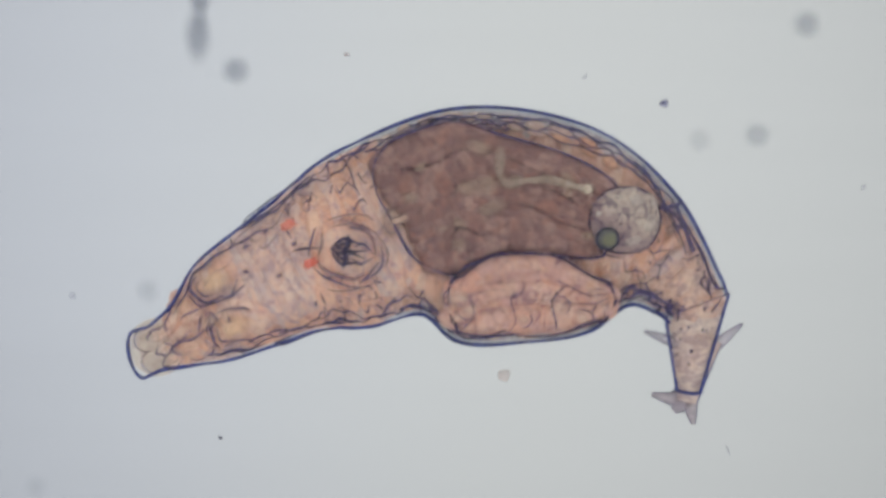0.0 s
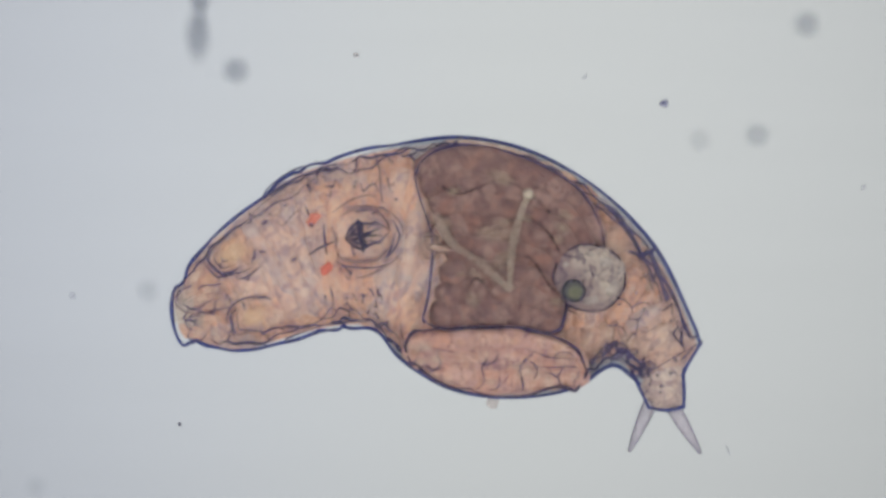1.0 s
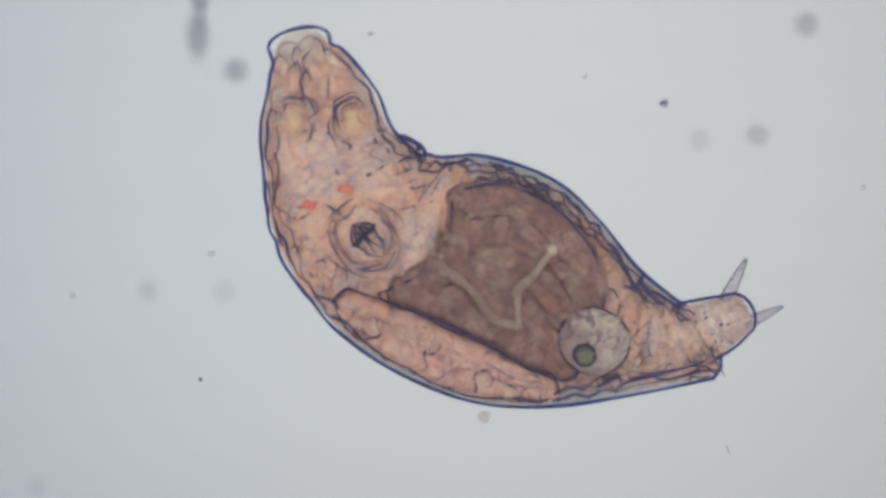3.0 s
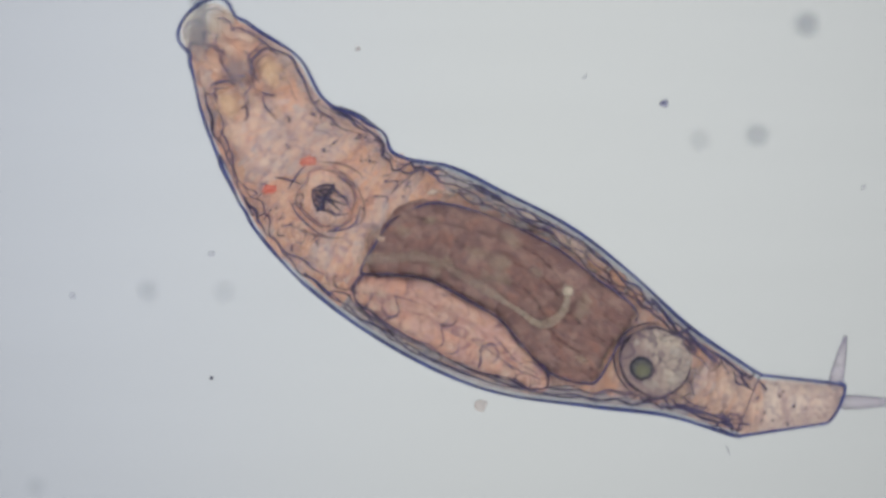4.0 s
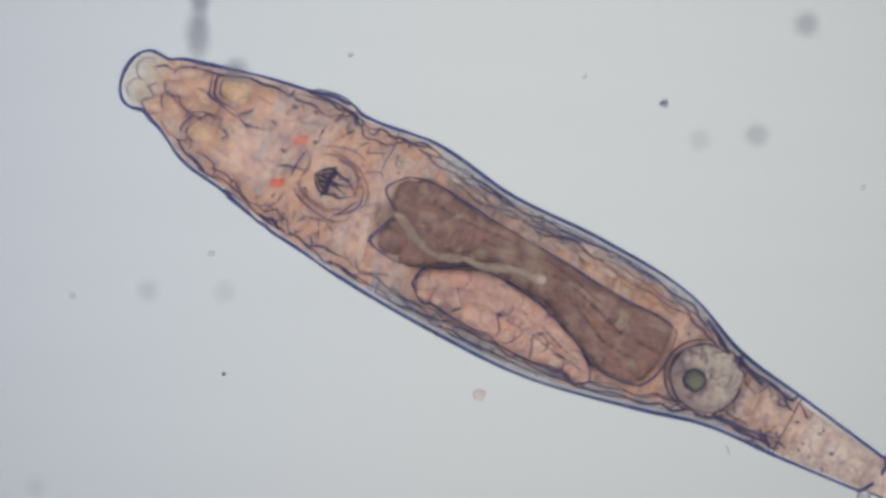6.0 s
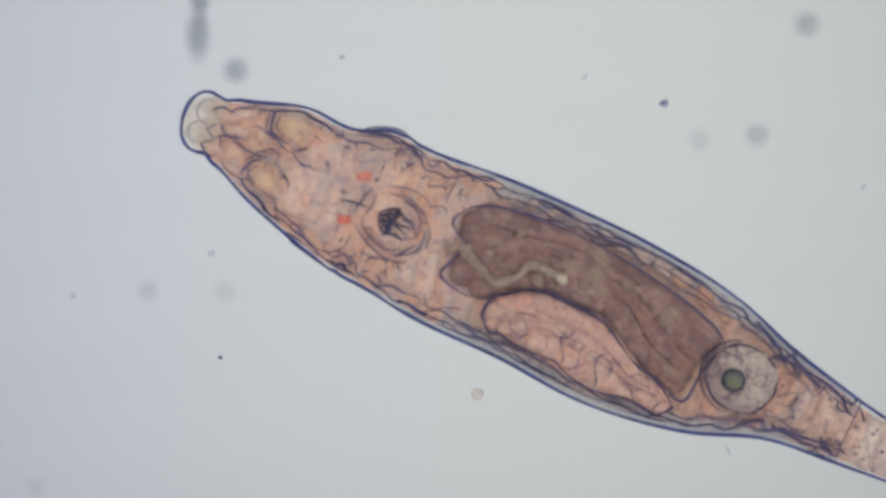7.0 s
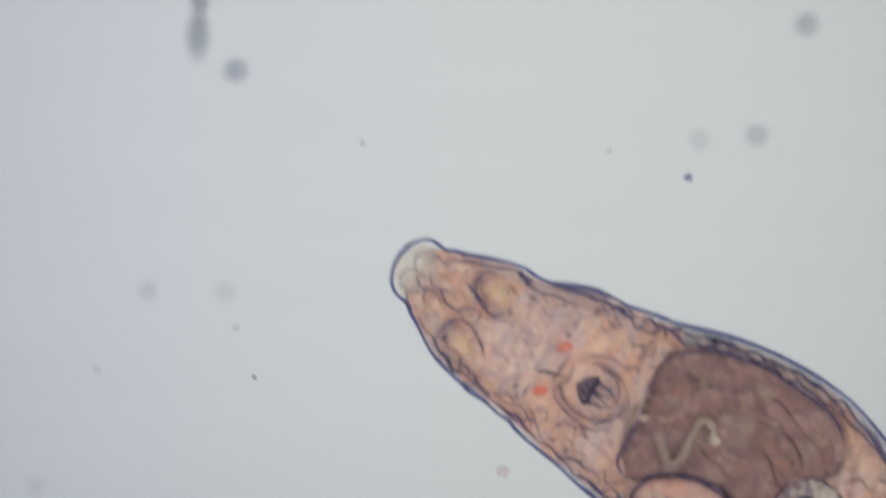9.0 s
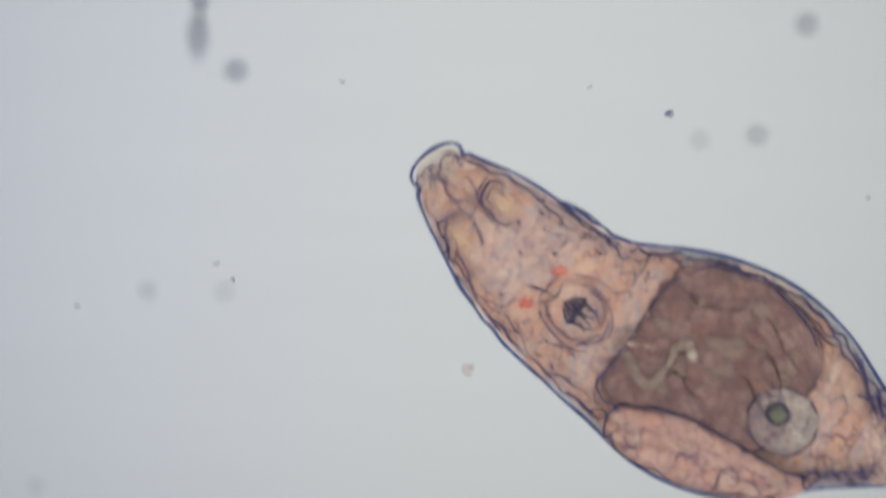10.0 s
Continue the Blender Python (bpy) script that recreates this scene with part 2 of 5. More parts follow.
def gland_at(t, near, far):
    """Edges of the yolk gland from tip to tip, along the stomach and away from it."""
    n, f = np.array(near, float).reshape(-1, 2), np.array(far, float).reshape(-1, 2)
    rows = []
    for a, b in ((n, f), (f, n)):
        blunt = [0.62 * a[i] + 0.38 * a[j] + 0.2 * (a[j] - b[j]) for i, j in ((0, 1), (-1, -2))]
        rows += [a[0], blunt[0], *a[1:-1], blunt[1], a[-1]]
    GLAND[t] = np.array(rows)


def head(t, *xy):
    """Places of both eyes and both head glands, upper one first."""
    HEAD[t] = xy


def lumen(t, *xy):
    LUMEN[t] = np.array(xy, float).reshape(-1, 2)


posture(0.0, (240, 585, 290, 555, 345, 470, 478, 362, 560, 292, 650, 243, 800, 193, 940, 197, 1088, 247, 1196, 345, 1290, 520, 1240, 692),
        (262, 667, 335, 648, 405, 638, 575, 583, 660, 578, 750, 558, 800, 600, 930, 606, 1045, 586, 1120, 540, 1178, 562, 1197, 686))
posture(0.5, (278, 520, 310, 495, 355, 432, 500, 320, 585, 282, 690, 252, 800, 230, 920, 232, 1035, 290, 1155, 405, 1248, 594, 1208, 705),
        (312, 625, 365, 612, 420, 615, 575, 572, 665, 578, 715, 615, 770, 650, 900, 679, 1030, 655, 1090, 615, 1120, 632, 1145, 705))
posture(1.0, (318, 505, 335, 470, 375, 425, 520, 308, 610, 277, 725, 252, 810, 243, 915, 260, 1032, 316, 1150, 425, 1242, 605, 1210, 715),
        (335, 608, 370, 613, 430, 622, 586, 583, 655, 582, 715, 640, 790, 685, 910, 704, 1020, 685, 1090, 648, 1125, 672, 1145, 715))
posture(1.5, (370, 355, 395, 340, 440, 318, 570, 260, 680, 246, 770, 242, 850, 248, 930, 270, 1015, 320, 1120, 432, 1243, 575, 1240, 685),
        (362, 480, 385, 515, 430, 540, 628, 590, 680, 650, 770, 700, 860, 717, 940, 712, 1030, 697, 1110, 680, 1150, 688, 1180, 714))
posture(2.0, (425, 280, 455, 268, 490, 262, 605, 240, 720, 245, 800, 248, 870, 256, 950, 287, 1025, 342, 1128, 482, 1200, 540, 1285, 545),
        (385, 378, 400, 425, 438, 490, 615, 592, 670, 655, 760, 705, 840, 724, 940, 718, 1030, 703, 1130, 692, 1252, 680, 1302, 612))
posture(2.2, (440, 270, 470, 255, 500, 248, 620, 236, 725, 246, 800, 250, 870, 260, 950, 290, 1020, 345, 1110, 455, 1200, 535, 1275, 523),
        (392, 375, 405, 425, 438, 490, 612, 594, 670, 655, 760, 705, 840, 724, 940, 718, 1030, 703, 1130, 692, 1272, 669, 1318, 592))
posture(3.3, (608, 35, 625, 62, 676, 160, 725, 268, 752, 288, 830, 280, 920, 303, 1000, 345, 1070, 410, 1135, 490, 1200, 538, 1290, 525),
        (500, 42, 497, 95, 475, 185, 466, 330, 498, 455, 590, 578, 700, 655, 820, 707, 960, 718, 1090, 702, 1280, 667, 1322, 594))
posture(3.5, (578, 30, 600, 60, 648, 140, 702, 245, 745, 288, 830, 282, 930, 310, 1010, 360, 1080, 425, 1140, 495, 1215, 545, 1310, 548),
        (468, 42, 470, 95, 456, 170, 456, 310, 486, 440, 590, 582, 700, 655, 820, 703, 960, 713, 1090, 700, 1283, 687, 1340, 606))
posture(4.0, (410, 15, 440, 42, 530, 105, 640, 212, 720, 282, 785, 292, 890, 340, 1010, 402, 1135, 500, 1210, 570, 1345, 664, 1490, 680),
        (325, 85, 338, 120, 358, 205, 420, 350, 470, 430, 575, 533, 690, 612, 860, 690, 1050, 720, 1190, 738, 1302, 773, 1460, 750))
posture(4.5, (300, 52, 335, 62, 455, 109, 580, 160, 645, 208, 745, 257, 880, 340, 1020, 427, 1165, 540, 1235, 635, 1350, 732, 1495, 838),
        (235, 148, 250, 165, 292, 235, 402, 355, 475, 415, 590, 495, 730, 592, 870, 668, 1060, 740, 1160, 768, 1295, 832, 1440, 905))
posture(5.0, (272, 52, 310, 62, 430, 105, 562, 150, 632, 200, 740, 253, 880, 351, 1030, 446, 1170, 554, 1260, 670, 1352, 748, 1495, 858),
        (212, 150, 235, 165, 272, 235, 388, 340, 450, 393, 590, 488, 730, 585, 880, 668, 1080, 746, 1190, 788, 1295, 845, 1440, 925))
posture(6.5, (310, 128, 360, 138, 490, 160, 640, 200, 692, 232, 800, 265, 940, 352, 1100, 420, 1280, 530, 1350, 605, 1470, 692, 1620, 800),
        (272, 225, 305, 250, 370, 322, 500, 420, 560, 458, 660, 525, 810, 600, 960, 675, 1170, 727, 1300, 748, 1418, 795, 1570, 850))
posture(7.0, (385, 168, 430, 178, 550, 194, 705, 236, 762, 268, 880, 310, 1010, 365, 1150, 432, 1320, 540, 1400, 615, 1525, 712, 1640, 790),
        (350, 270, 378, 290, 440, 357, 575, 470, 632, 503, 745, 570, 880, 632, 1030, 712, 1210, 764, 1360, 778, 1475, 818, 1590, 860))
posture(7.5, (520, 210, 555, 222, 690, 262, 832, 310, 895, 324, 985, 352, 1090, 395, 1200, 447, 1340, 540, 1430, 620, 1560, 725, 1620, 800),
        (462, 300, 495, 325, 545, 392, 662, 512, 740, 568, 840, 637, 960, 717, 1090, 775, 1230, 806, 1400, 820, 1520, 838, 1580, 860))
posture(8.0, (618, 253, 655, 268, 780, 302, 915, 345, 985, 375, 1080, 405, 1184, 431, 1285, 474, 1402, 544, 1497, 632, 1570, 715, 1640, 790),
        (555, 342, 585, 370, 640, 440, 745, 558, 825, 615, 930, 683, 1020, 750, 1140, 822, 1270, 852, 1420, 862, 1530, 860, 1600, 870))
posture(8.5, (660, 268, 695, 280, 830, 322, 965, 368, 1035, 394, 1120, 421, 1220, 450, 1325, 487, 1430, 548, 1545, 680, 1566, 734, 1640, 790),
        (600, 358, 625, 385, 680, 465, 785, 572, 870, 626, 975, 708, 1060, 780, 1170, 845, 1290, 882, 1430, 870, 1540, 862, 1600, 860))
posture(8.8, (700, 296, 735, 305, 870, 345, 1000, 383, 1075, 412, 1150, 433, 1240, 460, 1350, 517, 1450, 582, 1560, 700, 1620, 760, 1660, 800),
        (632, 390, 655, 415, 715, 500, 830, 592, 905, 660, 1010, 746, 1090, 815, 1200, 882, 1310, 920, 1450, 925, 1570, 900, 1620, 890))
posture(9.0, (780, 436, 810, 446, 930, 478, 1062, 520, 1140, 553, 1210, 575, 1300, 598, 1400, 640, 1500, 705, 1610, 830, 1670, 890, 1710, 930),
        (712, 530, 730, 560, 775, 640, 870, 720, 960, 802, 1060, 888, 1140, 950, 1250, 1010, 1360, 1050, 1500, 1060, 1620, 1030, 1670, 1020))
posture(9.2, (805, 492, 840, 500, 950, 530, 1110, 585, 1180, 613, 1240, 632, 1330, 655, 1440, 702, 1540, 772, 1640, 900, 1690, 950, 1730, 990),
        (728, 588, 745, 615, 800, 692, 880, 762, 985, 850, 1085, 932, 1165, 1000, 1270, 1065, 1380, 1105, 1520, 1115, 1640, 1090, 1690, 1080))
posture(9.5, (800, 446, 830, 452, 930, 480, 1080, 540, 1168, 573, 1240, 588, 1330, 610, 1430, 658, 1530, 727, 1630, 850, 1670, 900, 1710, 940),
        (728, 548, 742, 570, 790, 637, 880, 717, 990, 806, 1080, 885, 1160, 955, 1270, 1022, 1380, 1060, 1510, 1070, 1630, 1040, 1680, 1030))
posture(9.7, (790, 405, 820, 408, 930, 450, 1080, 518, 1160, 553, 1230, 568, 1320, 588, 1430, 635, 1530, 705, 1620, 820, 1660, 860, 1700, 900),
        (715, 502, 730, 530, 780, 590, 866, 667, 980, 780, 1070, 865, 1150, 938, 1260, 1000, 1380, 1030, 1500, 1035, 1620, 1010, 1670, 1000))
posture(10.0, (818, 266, 835, 275, 910, 308, 1040, 386, 1115, 430, 1210, 440, 1310, 462, 1410, 508, 1500, 588, 1562, 682, 1600, 740, 1640, 790),
        (735, 328, 740, 350, 775, 432, 845, 550, 935, 650, 1040, 745, 1110, 812, 1200, 862, 1330, 886, 1440, 865, 1530, 860, 1590, 860))

organs(0.0, (612, 445), (1105, 390), (1075, 423), 22)
organs(0.3, (625, 432), (1075, 435), (1045, 465), 0)
organs(0.5, (632, 425), (1052, 468), (1028, 492), -170)
organs(1.0, (638, 418), (1042, 492), (1015, 515), -200)
organs(1.5, (690, 425), (1038, 540), (1008, 563), -200)
organs(2.0, (722, 438), (1050, 598), (1030, 630), -200)
organs(2.2, (730, 443), (1050, 602), (1040, 632), -200)
organs(3.3, (612, 400), (1050, 605), (1033, 627), -200)
organs(3.5, (602, 388), (1068, 607), (1050, 625), -200)
organs(4.0, (577, 350), (1158, 640), (1135, 652), -200)
organs(4.5, (558, 315), (1195, 700), (1168, 700), 120)
organs(5.0, (540, 295), (1212, 710), (1183, 718), 120)
organs(6.5, (622, 348), (1270, 655), (1258, 657), 90)
organs(7.0, (692, 392), (1310, 670), (1297, 673), 80)
organs(7.5, (818, 460), (1332, 698), (1322, 698), 20)
organs(8.0, (902, 508), (1370, 728), (1363, 727), -200)
organs(8.5, (950, 520), (1375, 745), (1367, 742), -200)
organs(8.8, (985, 545), (1385, 768), (1378, 760), -200)
organs(9.0, (1040, 688), (1430, 905), (1425, 898), -200)
organs(9.2, (1065, 735), (1440, 948), (1436, 940), -200)
organs(9.5, (1050, 685), (1425, 888), (1420, 880), -200)
organs(9.7, (1045, 657), (1425, 875), (1420, 872), -200)
organs(10.0, (1015, 548), (1382, 745), (1375, 733), -200)

stomach_at(0.0, (650, 285, 700, 245, 790, 217, 900, 243, 1010, 275, 1110, 330), (745, 480, 800, 488, 830, 470, 900, 447, 990, 455, 1070, 468), (665, 340, 695, 395, 720, 440), (1085, 400))
stomach_at(0.5, (703, 275, 770, 248, 850, 240, 940, 262, 1030, 325, 1095, 425), (765, 560, 800, 552, 850, 543, 910, 545, 960, 558, 1005, 575), (715, 345, 775, 390, 768, 480), (1040, 500))
stomach_at(1.0, (720, 285, 780, 262, 850, 258, 930, 280, 1020, 330, 1095, 440), (735, 585, 800, 584, 850, 580, 900, 580, 950, 590, 990, 600), (742, 350, 766, 440, 757, 530), (1010, 520))
stomach_at(1.5, (740, 265, 790, 254, 870, 262, 950, 295, 1030, 370, 1095, 490), (705, 572, 760, 595, 820, 608, 880, 620, 950, 628, 1010, 630), (785, 335, 822, 430, 785, 515), (1050, 550))
stomach_at(2.0, (780, 262, 850, 262, 930, 290, 1000, 345, 1060, 430, 1085, 520), (710, 572, 750, 600, 810, 615, 880, 632, 950, 645, 1020, 665), (800, 330, 835, 430, 795, 525), (1045, 590))
stomach_at(3.5, (770, 370, 810, 352, 880, 345, 960, 380, 1040, 450, 1085, 530), (615, 527, 720, 533, 800, 557, 880, 603, 940, 657, 1010, 690), (780, 412, 750, 465, 690, 492), (1040, 600))
stomach_at(4.0, (715, 375, 760, 360, 860, 380, 970, 430, 1060, 495, 1145, 545), (625, 495, 700, 487, 780, 505, 870, 555, 960, 655, 1050, 697), (690, 395, 670, 425, 645, 460), (1085, 625))
stomach_at(4.5, (705, 303, 770, 330, 870, 400, 970, 480, 1070, 555, 1168, 588), (645, 462, 690, 455, 790, 465, 880, 530, 960, 640, 1070, 720), (665, 345, 685, 388, 632, 415), (1130, 650))
stomach_at(5.0, (705, 292, 780, 345, 860, 405, 960, 485, 1060, 555, 1168, 588), (655, 460, 710, 441, 810, 461, 920, 540, 985, 660, 1070, 727), (645, 320, 662, 365, 613, 397), (1155, 660))
stomach_at(6.5, (780, 318, 850, 362, 920, 402, 1060, 470, 1160, 530, 1248, 580), (770, 514, 830, 492, 900, 495, 1000, 545, 1085, 640, 1170, 700), (725, 352, 735, 400, 695, 447), (1203, 640))
stomach_at(7.0, (850, 350, 920, 375, 1010, 410, 1120, 470, 1210, 530, 1300, 600), (850, 553, 900, 521, 970, 518, 1060, 560, 1120, 640, 1205, 730), (802, 390, 822, 440, 778, 482), (1240, 665))
stomach_at(7.5, (942, 395, 1010, 393, 1090, 420, 1190, 480, 1260, 520, 1340, 620), (905, 615, 960, 592, 1030, 590, 1110, 620, 1160, 690, 1250, 765), (920, 450, 913, 508, 893, 560), (1275, 690))
stomach_at(8.0, (1030, 435, 1090, 440, 1180, 475, 1290, 530, 1370, 570, 1408, 650), (985, 660, 1040, 645, 1110, 640, 1190, 675, 1250, 740, 1300, 790), (1012, 490, 1003, 560, 970, 610), (1345, 710))
stomach_at(8.5, (1090, 458, 1160, 462, 1240, 490, 1330, 530, 1410, 575, 1440, 670), (1030, 695, 1090, 675, 1140, 675, 1200, 700, 1260, 760, 1310, 800), (1063, 510, 1048, 580, 1013, 642), (1365, 730))
stomach_at(9.5, (1205, 635, 1290, 632, 1370, 660, 1450, 712, 1510, 775, 1525, 835), (1120, 866, 1165, 850, 1210, 850, 1280, 875, 1340, 930, 1390, 970), (1180, 680, 1150, 740, 1108, 805), (1440, 890))
stomach_at(10.0, (1205, 478, 1270, 470, 1340, 495, 1400, 540, 1440, 590, 1460, 660), (1068, 730, 1110, 722, 1160, 722, 1230, 750, 1290, 790, 1340, 812), (1160, 530, 1108, 610, 1058, 675), (1400, 740))

gland_at(0.0, (793, 525, 815, 490, 880, 452, 970, 450, 1050, 490, 1090, 532), (793, 525, 812, 582, 880, 592, 970, 590, 1050, 570, 1090, 532))
gland_at(0.5, (742, 605, 770, 565, 850, 545, 930, 548, 1000, 575, 1045, 635), (742, 605, 775, 642, 840, 668, 920, 670, 1000, 655, 1045, 635))
gland_at(1.0, (718, 612, 750, 585, 840, 580, 920, 580, 990, 600, 1040, 660), (718, 612, 750, 655, 820, 690, 910, 697, 990, 685, 1040, 660))
gland_at(1.5, (670, 592, 710, 583, 800, 607, 900, 628, 1000, 638, 1038, 680), (670, 592, 700, 650, 780, 700, 880, 705, 980, 695, 1038, 680))
gland_at(2.0, (655, 600, 690, 575, 780, 605, 890, 635, 990, 658, 1045, 688), (655, 600, 690, 650, 770, 698, 880, 714, 990, 702, 1045, 688))
gland_at(3.5, (603, 540, 650, 527, 750, 545, 850, 590, 920, 640, 955, 682), (603, 540, 650, 600, 720, 648, 800, 682, 890, 694, 955, 682))
gland_at(4.0, (622, 508, 670, 488, 770, 500, 870, 555, 945, 635, 972, 685), (622, 508, 670, 560, 750, 610, 830, 648, 910, 675, 972, 685))
gland_at(4.5, (655, 480, 700, 452, 790, 465, 880, 530, 950, 615, 975, 672), (655, 480, 700, 520, 760, 570, 840, 612, 920, 655, 975, 672))
gland_at(5.0, (660, 470, 710, 440, 810, 460, 900, 525, 965, 610, 987, 675), (660, 470, 700, 512, 770, 558, 850, 605, 930, 650, 987, 675))
gland_at(6.5, (780, 522, 830, 495, 910, 497, 1000, 550, 1070, 620, 1103, 690), (780, 522, 840, 570, 910, 612, 980, 650, 1050, 675, 1103, 690))
gland_at(7.0, (852, 555, 900, 520, 970, 520, 1060, 565, 1120, 640, 1190, 722), (852, 555, 900, 600, 970, 637, 1040, 682, 1120, 713, 1190, 722))
gland_at(7.5, (908, 625, 960, 595, 1030, 590, 1110, 625, 1170, 700, 1238, 775), (908, 625, 960, 675, 1020, 717, 1090, 748, 1170, 777, 1238, 775))
gland_at(8.0, (1003, 665, 1060, 645, 1130, 650, 1200, 690, 1270, 760, 1330, 825), (1003, 665, 1040, 717, 1100, 758, 1180, 808, 1260, 838, 1330, 825))
gland_at(8.5, (1043, 700, 1100, 675, 1160, 680, 1230, 730, 1290, 795, 1365, 850), (1043, 700, 1080, 750, 1140, 797, 1210, 842, 1290, 872, 1365, 850))
gland_at(10.0, (1073, 735, 1130, 722, 1220, 740, 1310, 790, 1390, 835, 1422, 862), (1073, 735, 1090, 790, 1150, 832, 1240, 864, 1340, 877, 1422, 862))

head(0.0, 510, 398, 550, 465, 380, 500, 415, 580)
head(0.5, 538, 380, 565, 460, 400, 455, 440, 565)
head(1.0, 555, 388, 578, 475, 412, 450, 450, 560)
head(1.5, 600, 350, 590, 445, 485, 360, 450, 505)
head(2.0, 640, 352, 605, 443, 530, 325, 475, 455)
head(2.2, 647, 362, 607, 453, 540, 325, 480, 450)
head(3.3, 597, 322, 525, 337, 640, 175, 530, 165)
head(3.5, 592, 314, 517, 333, 610, 160, 500, 165)
head(4.0, 545, 286, 478, 335, 480, 130, 405, 185)
head(4.5, 512, 250, 458, 318, 415, 137, 335, 205)
head(5.0, 492, 225, 445, 293, 385, 130, 325, 200)
head(6.5, 572, 272, 535, 350, 455, 195, 400, 275)
head(7.0, 645, 313, 610, 388, 520, 230, 470, 320)
head(7.5, 765, 390, 725, 462, 635, 290, 580, 365)
head(8.0, 857, 437, 815, 515, 735, 335, 668, 410)
head(8.5, 908, 455, 863, 528, 775, 350, 715, 435)
head(8.8, 942, 475, 900, 553, 815, 378, 755, 460)
head(9.0, 1000, 615, 957, 692, 880, 520, 815, 610)
head(9.2, 1017, 658, 975, 733, 905, 565, 840, 650)
head(9.5, 1015, 615, 967, 683, 882, 520, 840, 600)
head(9.7, 1010, 588, 960, 655, 872, 480, 820, 575)
head(10.0, 990, 480, 932, 537, 890, 360, 815, 420)

lumen(0.0, 885, 272, 884, 300, 900, 325, 930, 320, 965, 318, 1000, 325, 1040, 335)
lumen(0.5, 770, 365, 790, 395, 830, 412, 910, 390, 915, 340, 930, 310, 945, 320)
lumen(1.0, 775, 390, 800, 430, 850, 465, 900, 510, 905, 450, 918, 390, 935, 345)
lumen(1.5, 830, 390, 845, 470, 870, 565, 895, 530, 915, 470, 935, 420, 960, 385)
lumen(2.0, 855, 410, 860, 480, 880, 580, 905, 555, 930, 505, 955, 465, 990, 432)
lumen(2.2, 865, 420, 865, 490, 880, 590, 905, 580, 930, 520, 955, 475, 990, 437)
lumen(3.3, 740, 500, 820, 510, 880, 560, 915, 572, 908, 522, 940, 490, 970, 450)
lumen(3.5, 700, 500, 800, 495, 870, 550, 915, 570, 910, 525, 940, 490, 970, 455)
lumen(4.0, 640, 460, 740, 455, 830, 495, 910, 545, 960, 575, 1000, 545, 1005, 515)
lumen(4.5, 690, 405, 780, 430, 870, 490, 940, 560, 1000, 590, 1040, 590, 1050, 565)
lumen(5.0, 690, 385, 750, 425, 830, 460, 910, 510, 960, 580, 990, 600, 1020, 600)
lumen(6.5, 740, 400, 765, 440, 795, 470, 830, 465, 860, 452, 900, 450, 950, 470)
lumen(7.0, 820, 440, 850, 475, 880, 500, 915, 490, 940, 470, 970, 480, 995, 495)
lumen(7.5, 950, 505, 970, 540, 990, 555, 1010, 540, 1025, 515, 1050, 520, 1068, 545)
lumen(8.0, 1035, 560, 1045, 595, 1065, 608, 1090, 595, 1110, 555, 1130, 560, 1142, 585)
lumen(8.5, 1080, 600, 1100, 635, 1125, 630, 1140, 600, 1160, 580, 1180, 590, 1180, 610)
lumen(8.8, 1110, 630, 1125, 670, 1150, 665, 1170, 630, 1185, 605, 1205, 610, 1210, 635)
lumen(9.0, 1165, 770, 1185, 825, 1205, 810, 1225, 770, 1245, 745, 1260, 755, 1265, 780)
lumen(9.5, 1155, 770, 1180, 825, 1205, 815, 1230, 770, 1250, 745, 1265, 760, 1275, 790)
lumen(10.0, 1110, 630, 1135, 675, 1150, 680, 1180, 650, 1200, 615, 1220, 610, 1225, 630)


def carried_along(t, like, dx, dy):
    """At t the body lies as it does at another time, moved on by dx, dy with the slide."""
    POSTURE[t] = tuple(e + (dx, dy) for e in POSTURE[like])
    o = ORGANS[like]
    ORGANS[t] = tuple(v + (dx, dy)[k % 2] for k, v in enumerate(o[:6])) + o[6:]
    HEAD[t] = tuple(v + (dx, dy)[k % 2] for k, v in enumerate(HEAD[like]))
    LUMEN[t] = LUMEN[like] + (dx, dy)


carried_along(9.4, 9.5, 4, 41)


def smooth_through(x, y, xs):
    """Shape-keeping cubic through the rows y at x, read at xs."""
    x, y, xs = np.asarray(x, float), np.asarray(y, float), np.asarray(xs, float)
    h = np.diff(x)[:, None]
    d = np.diff(y, axis=0) / h
    m = np.zeros_like(y)
    w1, w2 = 2 * h[1:] + h[:-1], h[1:] + 2 * h[:-1]
    ok = d[1:] * d[:-1] > 0
    safe = np.where(ok, d[1:], 1), np.where(ok, d[:-1], 1)
    m[1:-1] = np.where(ok, (w1 + w2) / (w1 / safe[1] + w2 / safe[0]), 0)
    m[0], m[-1] = d[0], d[-1]
    k = np.clip(np.searchsorted(x, xs, side="right") - 1, 0, len(x) - 2)
    u = ((xs - x[k]) / (x[k + 1] - x[k]))[:, None]
    hk = h[k]
    return (y[k] * (1 + 2 * u) * (1 - u) ** 2 + m[k] * hk * u * (1 - u) ** 2
            + y[k + 1] * u * u * (3 - 2 * u) + m[k + 1] * hk * u * u * (u - 1))


